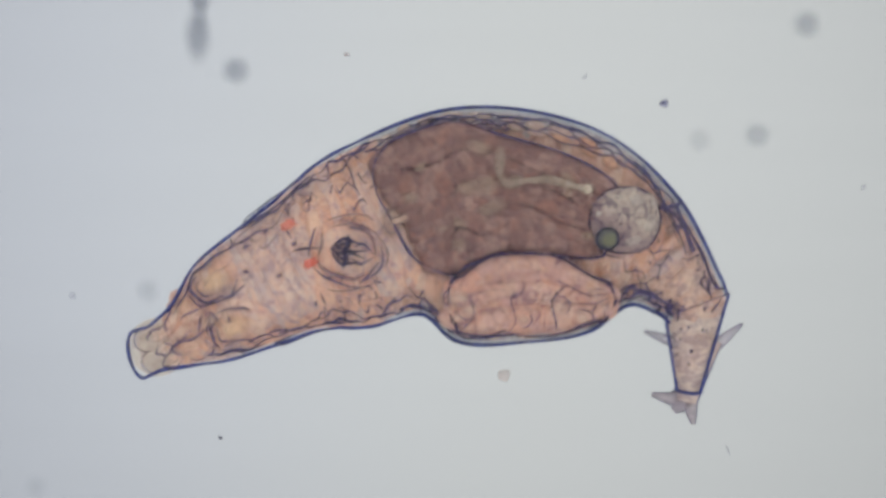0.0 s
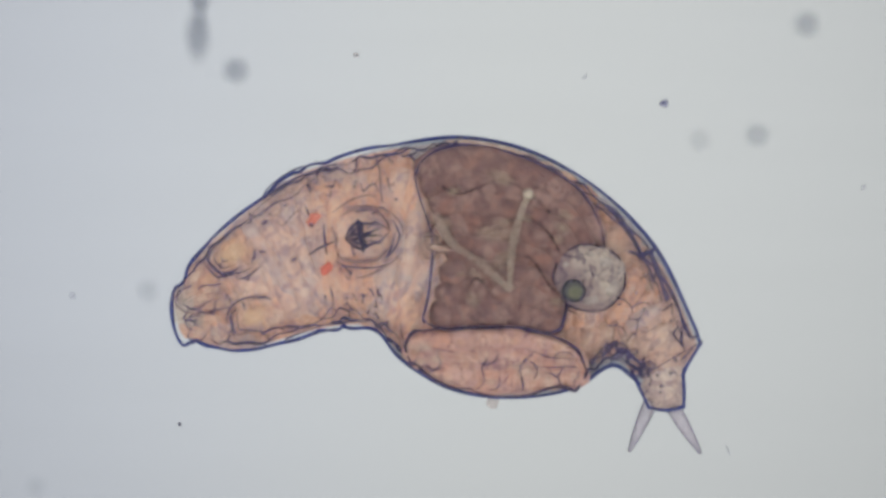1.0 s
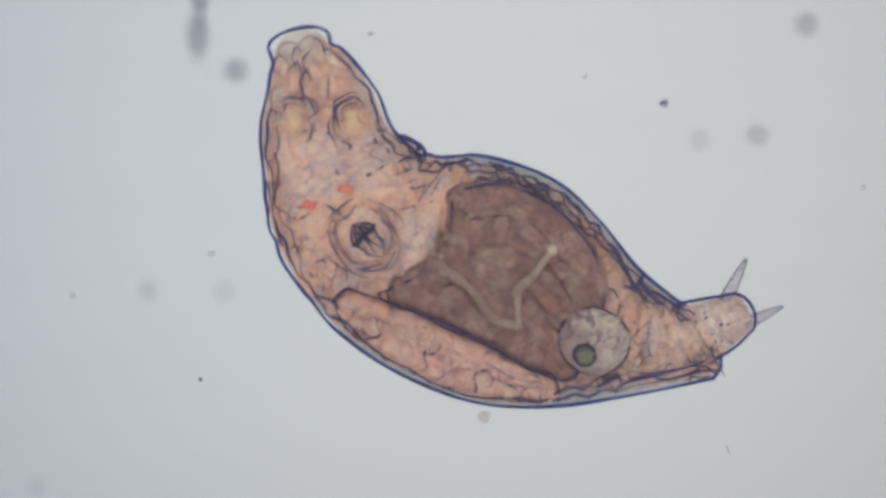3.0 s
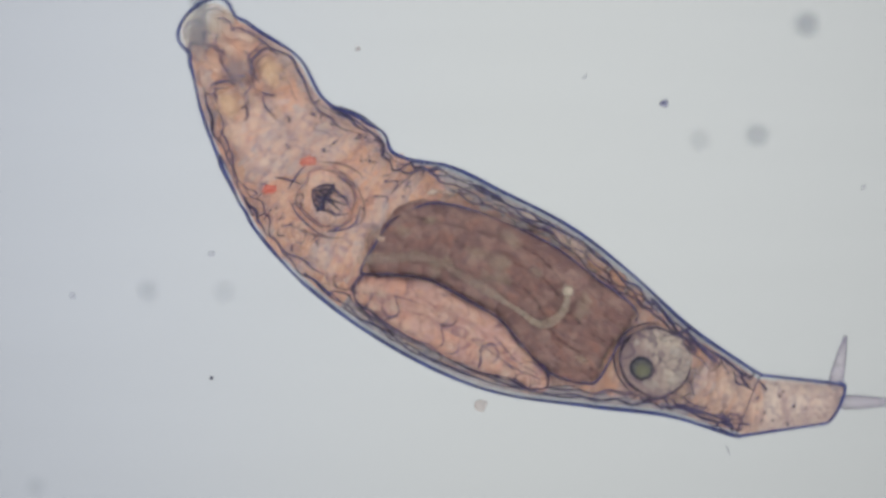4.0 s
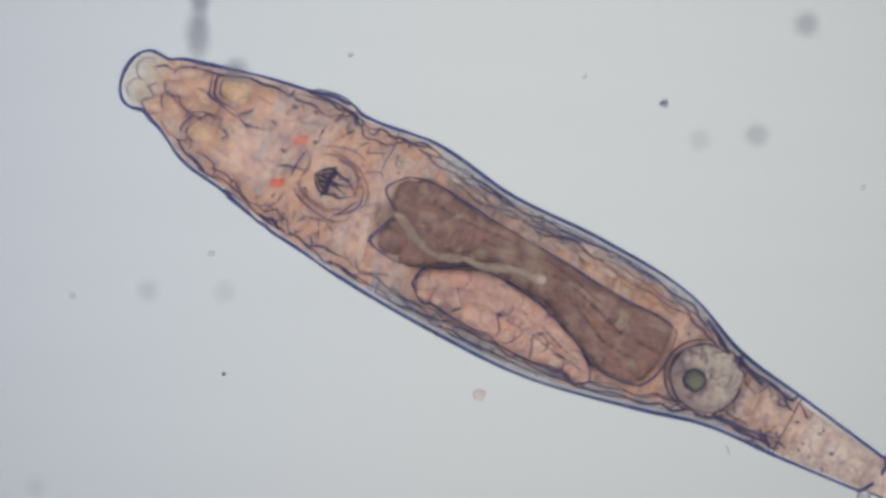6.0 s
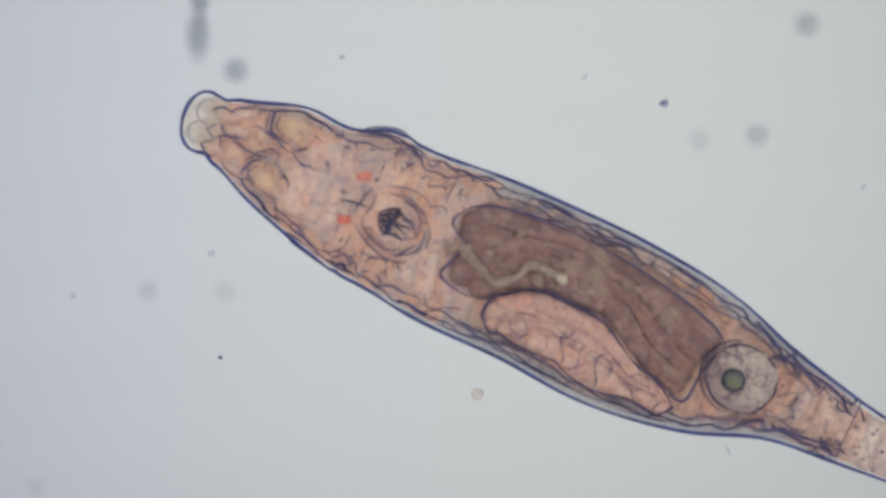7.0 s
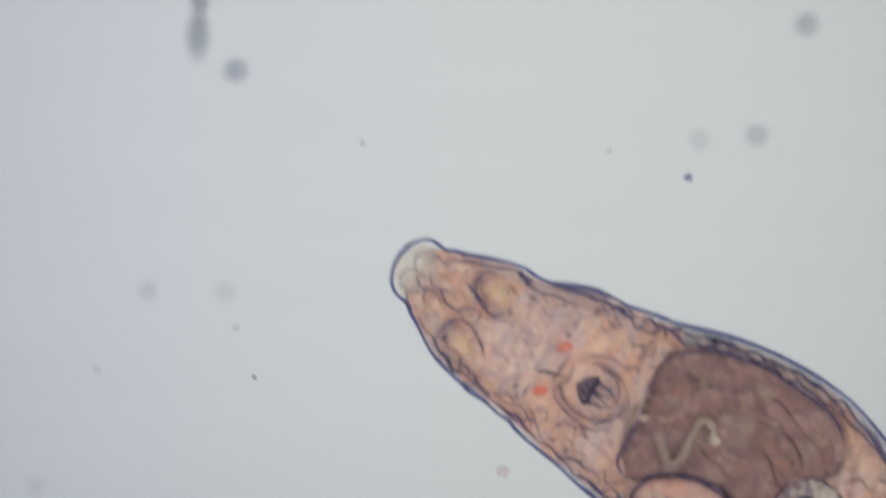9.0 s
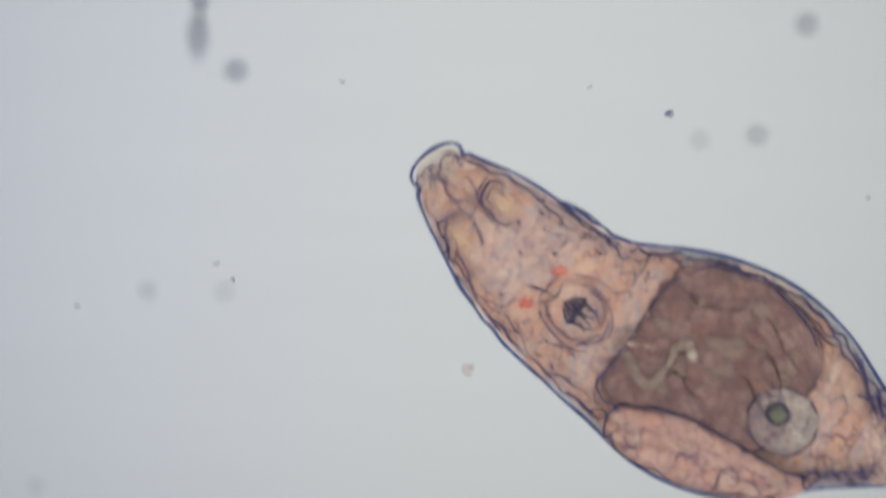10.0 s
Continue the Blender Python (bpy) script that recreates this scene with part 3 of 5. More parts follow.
def round_through(points):
    """A round curve through the stations' points, with the trunk's last edge (station 9) left sharp, read at the fine stations."""
    seg = np.linalg.norm(np.diff(points, axis=0), axis=1) + 1e-6
    d = np.diff(points, axis=0) / seg[:, None]
    tan = np.empty_like(points)
    w = seg[:-1] / (seg[:-1] + seg[1:])
    tan[1:-1] = d[:-1] * (1 - w)[:, None] + d[1:] * w[:, None]
    tan[0], tan[-1] = d[0], d[-1]
    first, last = tan[:-1].copy(), tan[1:].copy()
    edge = STATION.index(9)
    last[edge - 1], first[edge] = d[edge - 1], d[edge]
    k = np.clip(np.searchsorted(STATION, FINE, side="right") - 1, 0, len(STATION) - 2)
    st = np.array(STATION, float)
    u = ((FINE - st[k]) / (st[k + 1] - st[k]))[:, None]
    h = seg[k][:, None]
    return (points[k] * (1 + 2 * u) * (1 - u) ** 2 + first[k] * h * u * (1 - u) ** 2
            + points[k + 1] * u * u * (3 - 2 * u) + last[k] * h * u * u * (u - 1))


# The moments at which everything that moves is keyed.
TIMES = sorted({round(0.25 * k, 2) for k in range(36)} | {round(8.8 + 0.1 * k, 1) for k in range(13)})
KEY_TIMES = sorted(POSTURE)
rows_ = []
for t_ in KEY_TIMES:
    up_, lo_ = POSTURE[t_]
    c_, h_ = (up_ + lo_) / 2, (lo_ - up_) / 2
    e_ = np.diff(c_, axis=0)
    rows_.append(np.concatenate([c_[5], np.arctan2(e_[:, 1], e_[:, 0]), np.hypot(e_[:, 0], e_[:, 1]),
                                 np.arctan2(h_[:, 1], h_[:, 0]), np.hypot(h_[:, 0], h_[:, 1])]))
rows_ = np.array(rows_)
g_ = len(STATION) - 1
n_ = STATION[-1]
for cols_ in (slice(2, 2 + g_), slice(2 + 2 * g_, 3 + 3 * g_)):
    rows_[:, cols_] = np.unwrap(rows_[:, cols_], axis=0)
STATE = smooth_through(KEY_TIMES, rows_, TIMES)
FINE = np.linspace(0, n_, 401)
CENTRE, HALF = [], []
for t_, st_ in zip(TIMES, STATE):
    ang_, len_ = st_[2:2 + g_], st_[2 + g_:2 + 2 * g_]
    e_ = np.stack([np.cos(ang_), np.sin(ang_)], 1) * len_[:, None]
    c_ = np.vstack([[0, 0], np.cumsum(e_, axis=0)])
    c_ += st_[:2] - c_[5]
    ha_, hl_ = st_[2 + 2 * g_:3 + 3 * g_], st_[3 + 3 * g_:]
    h_ = np.stack([np.cos(ha_), np.sin(ha_)], 1) * hl_[:, None]
    up_ = round_through(c_ - h_)
    lo_ = round_through(c_ + h_)
    across_ = lo_ - up_
    # collar behind the rostrum, step at the back of the neck, waist of the drawn-in foot
    collar_ = 0.055 * np.interp(t_, (8.8, 9.2, 9.7, 10), (1, 0.2, 0.2, 1)) * np.exp(-((FINE - 0.14) / 0.1) ** 2)
    neck_ = np.interp(t_, (0, 3, 3.5, 5.2, 6.3), (0, 0, 1, 1, 0)) * (0.03 * np.exp(-((FINE - 2.4) / 0.2) ** 2) - 0.012 * np.exp(-((FINE - 2.75) / 0.15) ** 2))
    waist_ = np.interp(t_, (0, 1.5, 2, 3.5, 4), (0, 0, 1, 0.8, 0)) * 0.27 * np.clip((FINE - 9) / 0.06, 0, 1) * np.clip(10 - FINE, 0, 1)
    flap_ = np.interp(t_, (0, 0.3, 0.5, 1.5, 1.9), (0, 0.6, 1, 1, 0)) * 0.19 * np.clip((FINE - 9) / 0.38, 0, 1) * np.clip((10 - FINE) / 0.5, 0, 1)
    up_ = up_ + across_ * (collar_ - neck_ + flap_)[:, None]
    lo_ = lo_ - across_ * (collar_ + waist_)[:, None]
    CENTRE.append((up_ + lo_) / 2)
    HALF.append((lo_ - up_) / 2)
CENTRE, HALF = np.array(CENTRE), np.array(HALF)
ORGAN = smooth_through(sorted(ORGANS), np.array([ORGANS[t] for t in sorted(ORGANS)]), TIMES)
FOOT_OUT = ORGAN[:, 6]
HEADS = smooth_through(sorted(HEAD), np.array([HEAD[t] for t in sorted(HEAD)], float), TIMES)
NT = len(TIMES)


def along(table, s):
    """Read a table of (time, fine station, 2) at station s: one row a time."""
    k = np.broadcast_to(np.clip(s, 0, n_) / n_ * 400, (NT,))
    i = np.minimum(k.astype(int), 399)
    f, r = (k - i)[:, None], np.arange(NT)
    return table[r, i] * (1 - f) + table[r, i + 1] * f


def body(s, v):
    """Place in the body: station s, v from -1 (upper edge) to 1 (lower edge), v a number or one for each time."""
    return along(CENTRE, s) + along(HALF, s) * np.reshape(v, (-1, 1))


def in_body(t, points):
    """Station and place across the body of plan points at t: the nearest cross-line through each."""
    i = TIMES.index(t)
    out = []
    for p in points:
        d, h = p - CENTRE[i], HALF[i]
        v = (d * h).sum(axis=1) / (h * h).sum(axis=1)
        k = int(np.argmin(np.hypot(*(d - v[:, None] * h).T) + 200 * np.maximum(0, abs(v) - 1.1)))
        out.append((FINE[k], v[k]))
    return out


def followed(table):
    """Organ edges that follow the body between the times at which they are known: (time, point, station and place across)."""
    known = sorted(table)
    return smooth_through(known, np.array([np.ravel(in_body(t, table[t])) for t in known]), TIMES).reshape(NT, -1, 2)


STOMACHS, GLANDS = followed(STOMACH), followed(GLAND)


def read(points, q):
    """A smooth line through points (time, k, 2), q of the way along it."""
    n = points.shape[1]
    return smooth_through(range(n), points.transpose(1, 0, 2).reshape(n, -1), [min(max(q, 0), 1) * (n - 1)]).reshape(NT, 2)


def stomach(q, w):
    """Plan place in the stomach: q from front to rear, w from its back edge to the edge along the yolk gland; its corners are rounded."""
    round_ = abs((2 * q - 1) * (2 * w - 1)) ** 5
    q, w = 0.5 + (q - 0.5) * (1 - 0.07 * round_), 0.5 + (w - 0.5) * (1 - 0.16 * round_)
    p = read(STOMACHS[:, :6], q) * (1 - w) + read(STOMACHS[:, 6:12], q) * w
    for ends, fade in ((STOMACHS[:, [0, 12, 13, 14, 6]], max(0, 1 - q / 0.4) ** 1.5), (STOMACHS[:, [5, 15, 11]], max(0, (q - 0.65) / 0.35) ** 1.5)):
        if fade:
            p = p + fade * (read(ends, w) - ends[:, 0] * (1 - w) - ends[:, -1] * w)
    return body(p[:, 0], p[:, 1])


def gland(q, w):
    """Plan place in the yolk gland: q from tip to tip, w from the edge along the stomach outwards."""
    p = read(GLANDS[:, :8], q) * (1 - w) + read(GLANDS[:, 8:], q) * w
    return body(p[:, 0], p[:, 1])


def half_width(s):
    return np.hypot(*along(HALF, s).T)


def heading(s, v=0.0):
    d = body(np.minimum(s + 0.12, n_), v) - body(np.maximum(s - 0.12, 0), v)
    return np.unwrap(np.arctan2(-d[:, 1], d[:, 0]))


CAP = smooth_through((0, .5, 1, 1.5, 2, 3.3, 3.5, 4, 6.5, 9.2, 9.5, 10), np.array([[.55], [.42], [.46], [.62], [.66], [.56], [.65], [.8], [.86], [.86], [.75], [.66]]), TIMES)[:, 0]
SPAN = np.linalg.norm(np.diff(CENTRE, axis=1), axis=2)


def ruffle(s, phase):
    """How far the skin of the head and neck folds outwards where the body is drawn in."""
    length = SPAN[:, :160].sum(axis=1)
    slack = 1 - length / length.max()
    f = np.clip(min((s - 0.7) / 0.3, (3.9 - s) / 0.6), 0, 1)
    return f * (0.012 + 0.17 * slack) * (abs(math.sin((s + phase) * 4.4 + math.sin(3 * s))) - 0.45)


def outline(u):
    """The closed edge of the body: u 0..1 foot to head along the upper edge, 1..2 round the head, 2..3 back to the foot, 3..4 round the foot."""
    u %= 4
    if u <= 1:
        return body(n_ * (1 - u), -1 - ruffle(n_ * (1 - u), 0.0))
    if 2 <= u <= 3:
        return body(n_ * (u - 2), 1 + ruffle(n_ * (u - 2), 0.4))
    s = 0 if u < 2 else n_
    a = math.pi * (u - 1 if u < 2 else u - 3)
    c, h = along(CENTRE, s), along(HALF, s)
    fwd = along(CENTRE, 0) - along(CENTRE, 0.4) if s == 0 else along(CENTRE, n_) - along(CENTRE, n_ - 0.3)
    fwd = fwd / np.hypot(*fwd.T)[:, None] * np.hypot(*h.T)[:, None] * (CAP if s == 0 else np.interp(TIMES, (1.2, 1.8, 3.6, 4.0), (.35, .75, .7, .35)))[:, None]
    return c + (-h if s == 0 else h) * (math.cos(a) + (0.1 * math.sin(2 * a) if s == 0 else 0) * np.interp(TIMES, (8.8, 9.2, 9.7, 10), (1, 0.2, 0.2, 1))[:, None]) + fwd * math.sin(a)


# ---- mesh helpers ----
MOVERS = []


def mesh(name, verts, faces, material, smooth=True):
    me = bpy.data.meshes.new(name)
    me.from_pydata([tuple(U * c for c in v) for v in verts], [], faces)
    me.materials.append(material)
    if smooth:
        me.polygons.foreach_set("use_smooth", [True] * len(me.polygons))
    me.update()
    return me


def pillow(rx, ry, rz, power=2.6, nu=18, nv=9, rough=0.05):
    """A cushion-shaped lobe with a slightly uneven skin."""
    def p(c):
        return math.copysign(abs(c) ** (2 / power), c)
    o = Vector((random.uniform(0, 50), random.uniform(0, 50), random.uniform(0, 50)))
    verts = [(0, 0, -rz)]
    for j in range(1, nv):
        b = -math.pi / 2 + math.pi * j / nv
        for i in range(nu):
            a = 2 * math.pi * i / nu
            d = Vector((math.cos(b) * math.cos(a), math.cos(b) * math.sin(a), math.sin(b)))
            k = 1 + rough * noise.noise(d * 2.1 + o)
            verts.append((rx * k * p(math.cos(a)) * p(math.cos(b)), ry * k * p(math.sin(a)) * p(math.cos(b)), rz * k * math.sin(b)))
    verts.append((0, 0, rz))
    last = len(verts) - 1
    faces = [(0, 1 + (i + 1) % nu, 1 + i) for i in range(nu)]
    for j in range(nv - 2):
        a, b = 1 + j * nu, 1 + (j + 1) * nu
        faces += [(a + i, a + (i + 1) % nu, b + (i + 1) % nu, b + i) for i in range(nu)]
    a = 1 + (nv - 2) * nu
    faces += [(last, a + i, a + (i + 1) % nu) for i in range(nu)]
    return verts, faces


def tube(points, radii, nu=8):
    """A round-ended tube through points."""
    pts = [Vector(p) for p in points]
    verts, faces = [], []
    for k, p in enumerate(pts):
        d = (pts[min(k + 1, len(pts) - 1)] - pts[max(k - 1, 0)]).normalized()
        side = d.orthogonal().normalized() if abs(d.z) > 0.9 else d.cross(Vector((0, 0, 1))).normalized()
        up = side.cross(d)
        for i in range(nu):
            a = 2 * math.pi * i / nu
            verts.append(tuple(p + (side * math.cos(a) + up * math.sin(a)) * radii[k]))
    for k in range(len(pts) - 1):
        a, b = k * nu, (k + 1) * nu
        faces += [(a + i, a + (i + 1) % nu, b + (i + 1) % nu, b + i) for i in range(nu)]
    faces += [tuple(range(nu))[::-1], tuple(range((len(pts) - 1) * nu, len(pts) * nu))]
    return verts, faces


def rod(length, r, bend=0.0):
    """A short rod along x with tapered, rounded ends."""
    xs = (-.5 * length - .9 * r, -.5 * length - .5 * r, -.5 * length, -.17 * length, .17 * length, .5 * length, .5 * length + .5 * r, .5 * length + .9 * r)
    rs = (.3 * r, .8 * r, r, r, r, r, .8 * r, .3 * r)
    return tube([(x, bend * (1 - (2 * x / length) ** 2), 0) for x in xs], rs)


def part(name, geometry, material, parent, label=""):
    ob = new(name, mesh(name, *geometry, material))
    ob.parent = parent
    return tagged(ob, label)


def moving(ob, xy, angle, z):
    """Notes how a piece travels: plan places and turns at all TIMES."""
    MOVERS.append((ob, np.array(xy, float), np.broadcast_to(np.asarray(angle, float), (NT,)), z))
    return ob


# ---- setting: lamp field, slide ----
def box(x0, x1, y0, y1, z0, z1, bevel):
    bm = bmesh.new()
    bmesh.ops.create_cube(bm, size=1)
    for v in bm.verts:
        v.co = ((x0 + x1) / 2 + v.co.x * (x1 - x0), (y0 + y1) / 2 + v.co.y * (y1 - y0), (z0 + z1) / 2 + v.co.z * (z1 - z0))
    bmesh.ops.bevel(bm, geom=bm.edges[:], offset=bevel, segments=2, affect="EDGES")
    verts = [tuple(v.co) for v in bm.verts]
    bm.verts.index_update()
    faces = [tuple(v.index for v in f.verts) for f in bm.faces]
    bm.free()
    return verts, faces


def disc(r, z0, z1, nu=96):
    verts = [(r * math.cos(2 * math.pi * i / nu), r * math.sin(2 * math.pi * i / nu), z) for z in (z0, z1) for i in range(nu)]
    faces = [tuple(range(nu))[::-1], tuple(range(nu, 2 * nu))]
    faces += [(i, (i + 1) % nu, nu + (i + 1) % nu, nu + i) for i in range(nu)]
    return verts, faces


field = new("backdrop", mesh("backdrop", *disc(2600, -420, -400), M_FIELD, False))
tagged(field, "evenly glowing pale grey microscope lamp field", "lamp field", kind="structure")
slide = new("slide", mesh("slide", *box(-1700, 1700, -1000, 1000, -160, 0, 12), M_GLASS, False))
tagged(slide, "clear glass microscope slide under the rotifer", "slide", kind="structure")
slide.visible_shadow = False

# ---- the rotifer ----
rotifer = new("rotifer")
rotifer.empty_display_size = 50 * U
tagged(rotifer, "translucent pink rotifer with brown stomach creeping on glass slide", "rotifer")


def chain(name, curve, count, r, material, z, label="", closed=False, vary=0.25):
    """A line of short rods that follows a curve(k) as it changes; each rod is as long as its widest gap."""
    pts = [curve(k / count) for k in range(count + (0 if closed else 1))]
    if closed:
        pts.append(pts[0])
    for a, b in zip(pts, pts[1:]):
        d = b - a
        gap = np.hypot(d[:, 0], d[:, 1])
        ob = part(name, rod(float(np.percentile(gap, 96)) + 1, r * (1 + vary * math.sin(0.37 * len(MOVERS)) * math.sin(0.11 * len(MOVERS) + 1))), material, rotifer, label)
        moving(ob, (a + b) / 2, np.unwrap(np.arctan2(-d[:, 1], d[:, 0])), z)


SKIN = np.array([outline(4 * k / 240) for k in range(240)])
_ahead = np.roll(SKIN, -1, axis=0) - np.roll(SKIN, 1, axis=0)
SKIN_OUT = np.stack([_ahead[..., 1], -_ahead[..., 0]], 2) / np.maximum(np.linalg.norm(_ahead, axis=2), 1e-6)[..., None]
_turn = np.sign((SKIN[..., 0] * np.roll(SKIN, -1, axis=0)[..., 1] - np.roll(SKIN, -1, axis=0)[..., 0] * SKIN[..., 1]).sum(axis=0))
SKIN_OUT = SKIN_OUT * _turn[None, :, None]


def tucked(xy, angle, rx, ry, margin=2.0):
    """Where a lobe lies once it is drawn in far enough to stay under the skin at every time."""
    xy, r = np.array(xy, float), np.arange(NT)
    a = np.broadcast_to(np.asarray(angle, float), (NT,))
    for _ in range(2):
        most, push = np.full(NT, -margin), np.zeros((NT, 2))
        for b in np.linspace(0, 2 * math.pi, 12, endpoint=False):
            x, y = rx * math.cos(b), ry * math.sin(b)
            p = xy + np.stack([x * np.cos(a) - y * np.sin(a), -x * np.sin(a) - y * np.cos(a)], 1)
            k = np.argmin(((SKIN - p) ** 2).sum(axis=2), axis=0)
            past = ((p - SKIN[k, r]) * SKIN_OUT[k, r]).sum(axis=1)
            worse = past > most
            push[worse] = (SKIN_OUT[k, r] * (past + margin)[:, None])[worse]
            most = np.maximum(most, past)
        size = np.hypot(*push.T)
        xy -= push * (np.minimum(size, 22) / np.maximum(size, 1e-6))[:, None]
    return xy


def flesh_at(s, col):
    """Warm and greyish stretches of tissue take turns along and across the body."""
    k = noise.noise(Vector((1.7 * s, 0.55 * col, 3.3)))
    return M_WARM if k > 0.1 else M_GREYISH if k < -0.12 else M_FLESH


def lobes():
    """The body's tissue: rows of overlapping lobes from head to foot, five across."""
    rnd = random.Random(2)
    rows = 66
    ss = np.linspace(0.1, n_ - 0.1, 400)
    c = np.array([along(CENTRE, s) for s in ss])
    step = np.hypot(*np.moveaxis(np.diff(c, axis=0), 2, 0)).max(axis=1)
    step = step * np.where(ss[1:] > 7.3, 1.15, 1.0)
    cum = np.concatenate([[0], np.cumsum(step)])
    ss = np.interp(np.linspace(0, cum[-1], rows), cum, ss)
    for k, s in enumerate(ss):
        s0, s1 = ss[max(k - 1, 0)], ss[min(k + 1, rows - 1)]
        n = (1 if 0 < k < rows - 1 else 2)
        for col in range(5):
            edge = col in (0, 4)
            sj = float(np.clip(s + (0 if k in (0, rows - 1) else rnd.uniform(-.1, .1) * (s1 - s0)), 0.08, n_ - 0.12))
            hw = half_width(sj)
            hm = hw.min()
            ry = (0.24, 0.50, 0.92, 0.50, 0.24)[col] * hm * rnd.uniform(0.96, 1.06)
            inset = 8 if 8.7 < s < 9.3 else 5 if s > 8.4 else 5 if s > 6.6 or s < 4.6 else 3
            off = (ry + inset, 0.7 * hm, 0, 0.7 * hm, ry + inset)[col] + (0 if edge else rnd.uniform(-.05, .05) * hm)
            v = (-(1 - off / hw), -(1 - off / hw), 0 * hw, 1 - off / hw, 1 - off / hw)[col]
            d = (body(s1, v) - body(s0, v)) * n / 2
            gap = np.percentile(np.hypot(d[:, 0], d[:, 1]), 95)
            rz = (22, 36, 42, 36, 22)[col] * min(1, 0.35 + hm / 150)
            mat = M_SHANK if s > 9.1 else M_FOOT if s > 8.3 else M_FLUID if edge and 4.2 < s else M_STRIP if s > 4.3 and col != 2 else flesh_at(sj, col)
            name = "edge_lobe" if edge else "tissue_lobe"
            long = gap * (1.1 if edge else rnd.uniform(0.85, 1.2)) * (0.8 if 8.7 < s < 9.5 and col != 2 else 1.1 if s > 9.1 and not edge else (0.72 if s < 1.3 or 3.2 < s < 4.6 else 0.95) if edge and (s > 6.3 or s < 4.6) else 0.85 if s > 7.3 else 1)
            ob = part(name, pillow(long, ry, rz, 4.5 if edge else 3.0 if s > 9.1 else 2.3, 20, 8, 0.03 if edge else 0.16), mat, rotifer)
            skew = 0 if edge else rnd.gauss(0, 0.22 if col == 2 and 2.4 < s < 6.6 else 0.08)
            lie = heading(sj, -0.9 if col == 0 else 0.9 if col == 4 else 0) + skew
            moving(ob, body(sj, v) if col == 2 and 0.6 < s < 8.5 else tucked(body(sj, v), lie, long, ry), lie, 44 + (s - 9 if s > 9.1 else rnd.uniform(-3, 3)))


lobes()


def rostrum():
    """The pale cap at the tip of the head."""
    c, h = along(CENTRE, 0.0), along(HALF, 0.0)
    fwd = c - along(CENTRE, 0.4)
    fwd = fwd / np.hypot(*fwd.T)[:, None]
    w = np.median(np.hypot(*h.T))
    cap = part("rostrum", pillow(w * 0.86, w * 0.92, 30, 2.2, 24, 10), M_ROSTRUM, rotifer, "pale glassy rounded cap of the head")
    moving(cap, c + fwd * (CAP * np.hypot(*h.T) - 0.86 * w - 4)[:, None], np.unwrap(np.arctan2(-fwd[:, 1], fwd[:, 0])), 46)
    # two soft lobes behind the glassy rim, each with its dark arc
    for x, y, r in ((8, 0.36, 0.34), (4, -0.34, 0.38)):
        lobe = part("rostrum_lobe", pillow(r * w, r * w * 0.95, 4, 2.1, 16, 8, 0.08), M_CAP_LOBE, cap)
        lobe.location = (x * U, y * w * U, 24 * U)
        ring = [(x + r * w * math.cos(a), y * w + r * w * math.sin(a), 33) for a in np.linspace(-1.7, 1.6, 16)]
        part("rostrum_fold", tube(ring, [0.5 + 1.5 * math.sin(math.pi * (q + .5) / 16) for q in range(16)], 6), M_FOLD, cap)


rostrum()
# rods in dark colour draw the edge that refraction darkens
chain("cuticle_edge", lambda k: outline(float(np.interp(k, (0, .16, .43, .57, .84, 1), (0, .6, 1, 2, 2.4, 3)))), 270, 3.0, M_CUTICLE, 78, "dark blue line for the refraction-darkened edge of the cuticle")
chain("foot_end_edge", lambda k: outline(3.0 + k * 0.999), 10, 2.4, M_CUTICLE, 74)
chain("trunk_end_edge", lambda k: body(9.0, -1 + 2 * k), 12, 1.4, M_FOLD, 84)


def side_line(s0, s1, edge, inset):
    """A line that runs inset steps inside one edge of the body."""
    def curve(k):
        s = s0 + (s1 - s0) * k
        return body(s, edge * (1 - (inset(s) if callable(inset) else inset) / half_width(s)))
    return curve


for edge_ in (-1, 1):
    # pale rods stand in for the light fringe along the skin
    chain("outer_cuticle", side_line(3.3, 9.0, edge_, 5.5), 60, 2.2, M_HALO, 76)
    chain("inner_cuticle", side_line(3.6, 8.9, edge_, lambda s: 11 + 6 * abs(math.sin(6.3 * s)) + 2 * math.sin(15 * s)), 70, 1.6, M_SKIN, 88, vary=0.5)
    chain("body_fold", side_line(4.0, 8.2, edge_, lambda s: 24 + 8 * abs(math.sin(5.3 * s + 1)) + 3 * math.sin(17 * s)), 64, 1.9, M_FOLD, 90, vary=0.5)
    chain("skin_fold", side_line(0.45, 4.0, edge_, lambda s: 9 + 6 * abs(math.sin(4.2 * s + edge_)) + 2 * math.sin(19 * s)), 64, 1.8, M_SKIN, 79, vary=0.7)
    chain("flank_line", side_line(3.9, 7.6, edge_, lambda s: 17 + 5 * math.sin(4.1 * s + 2 * edge_) + 2.5 * math.sin(13 * s)), 60, 1.5, M_SKIN, 89, vary=0.6)
    chain("flank_line", side_line(4.4, 8.4, edge_, lambda s: 33 + 9 * math.sin(3.3 * s + edge_) + 2.5 * math.sin(15 * s)), 56, 1.5, M_FOLD, 90, vary=0.6)
    chain("body_fold", side_line(1.5, 3.9, edge_, lambda s: 24 + 9 * math.sin(5 * s + 2 * edge_) + 3 * math.sin(17 * s)), 34, 1.8, M_FOLD, 82, vary=0.7)

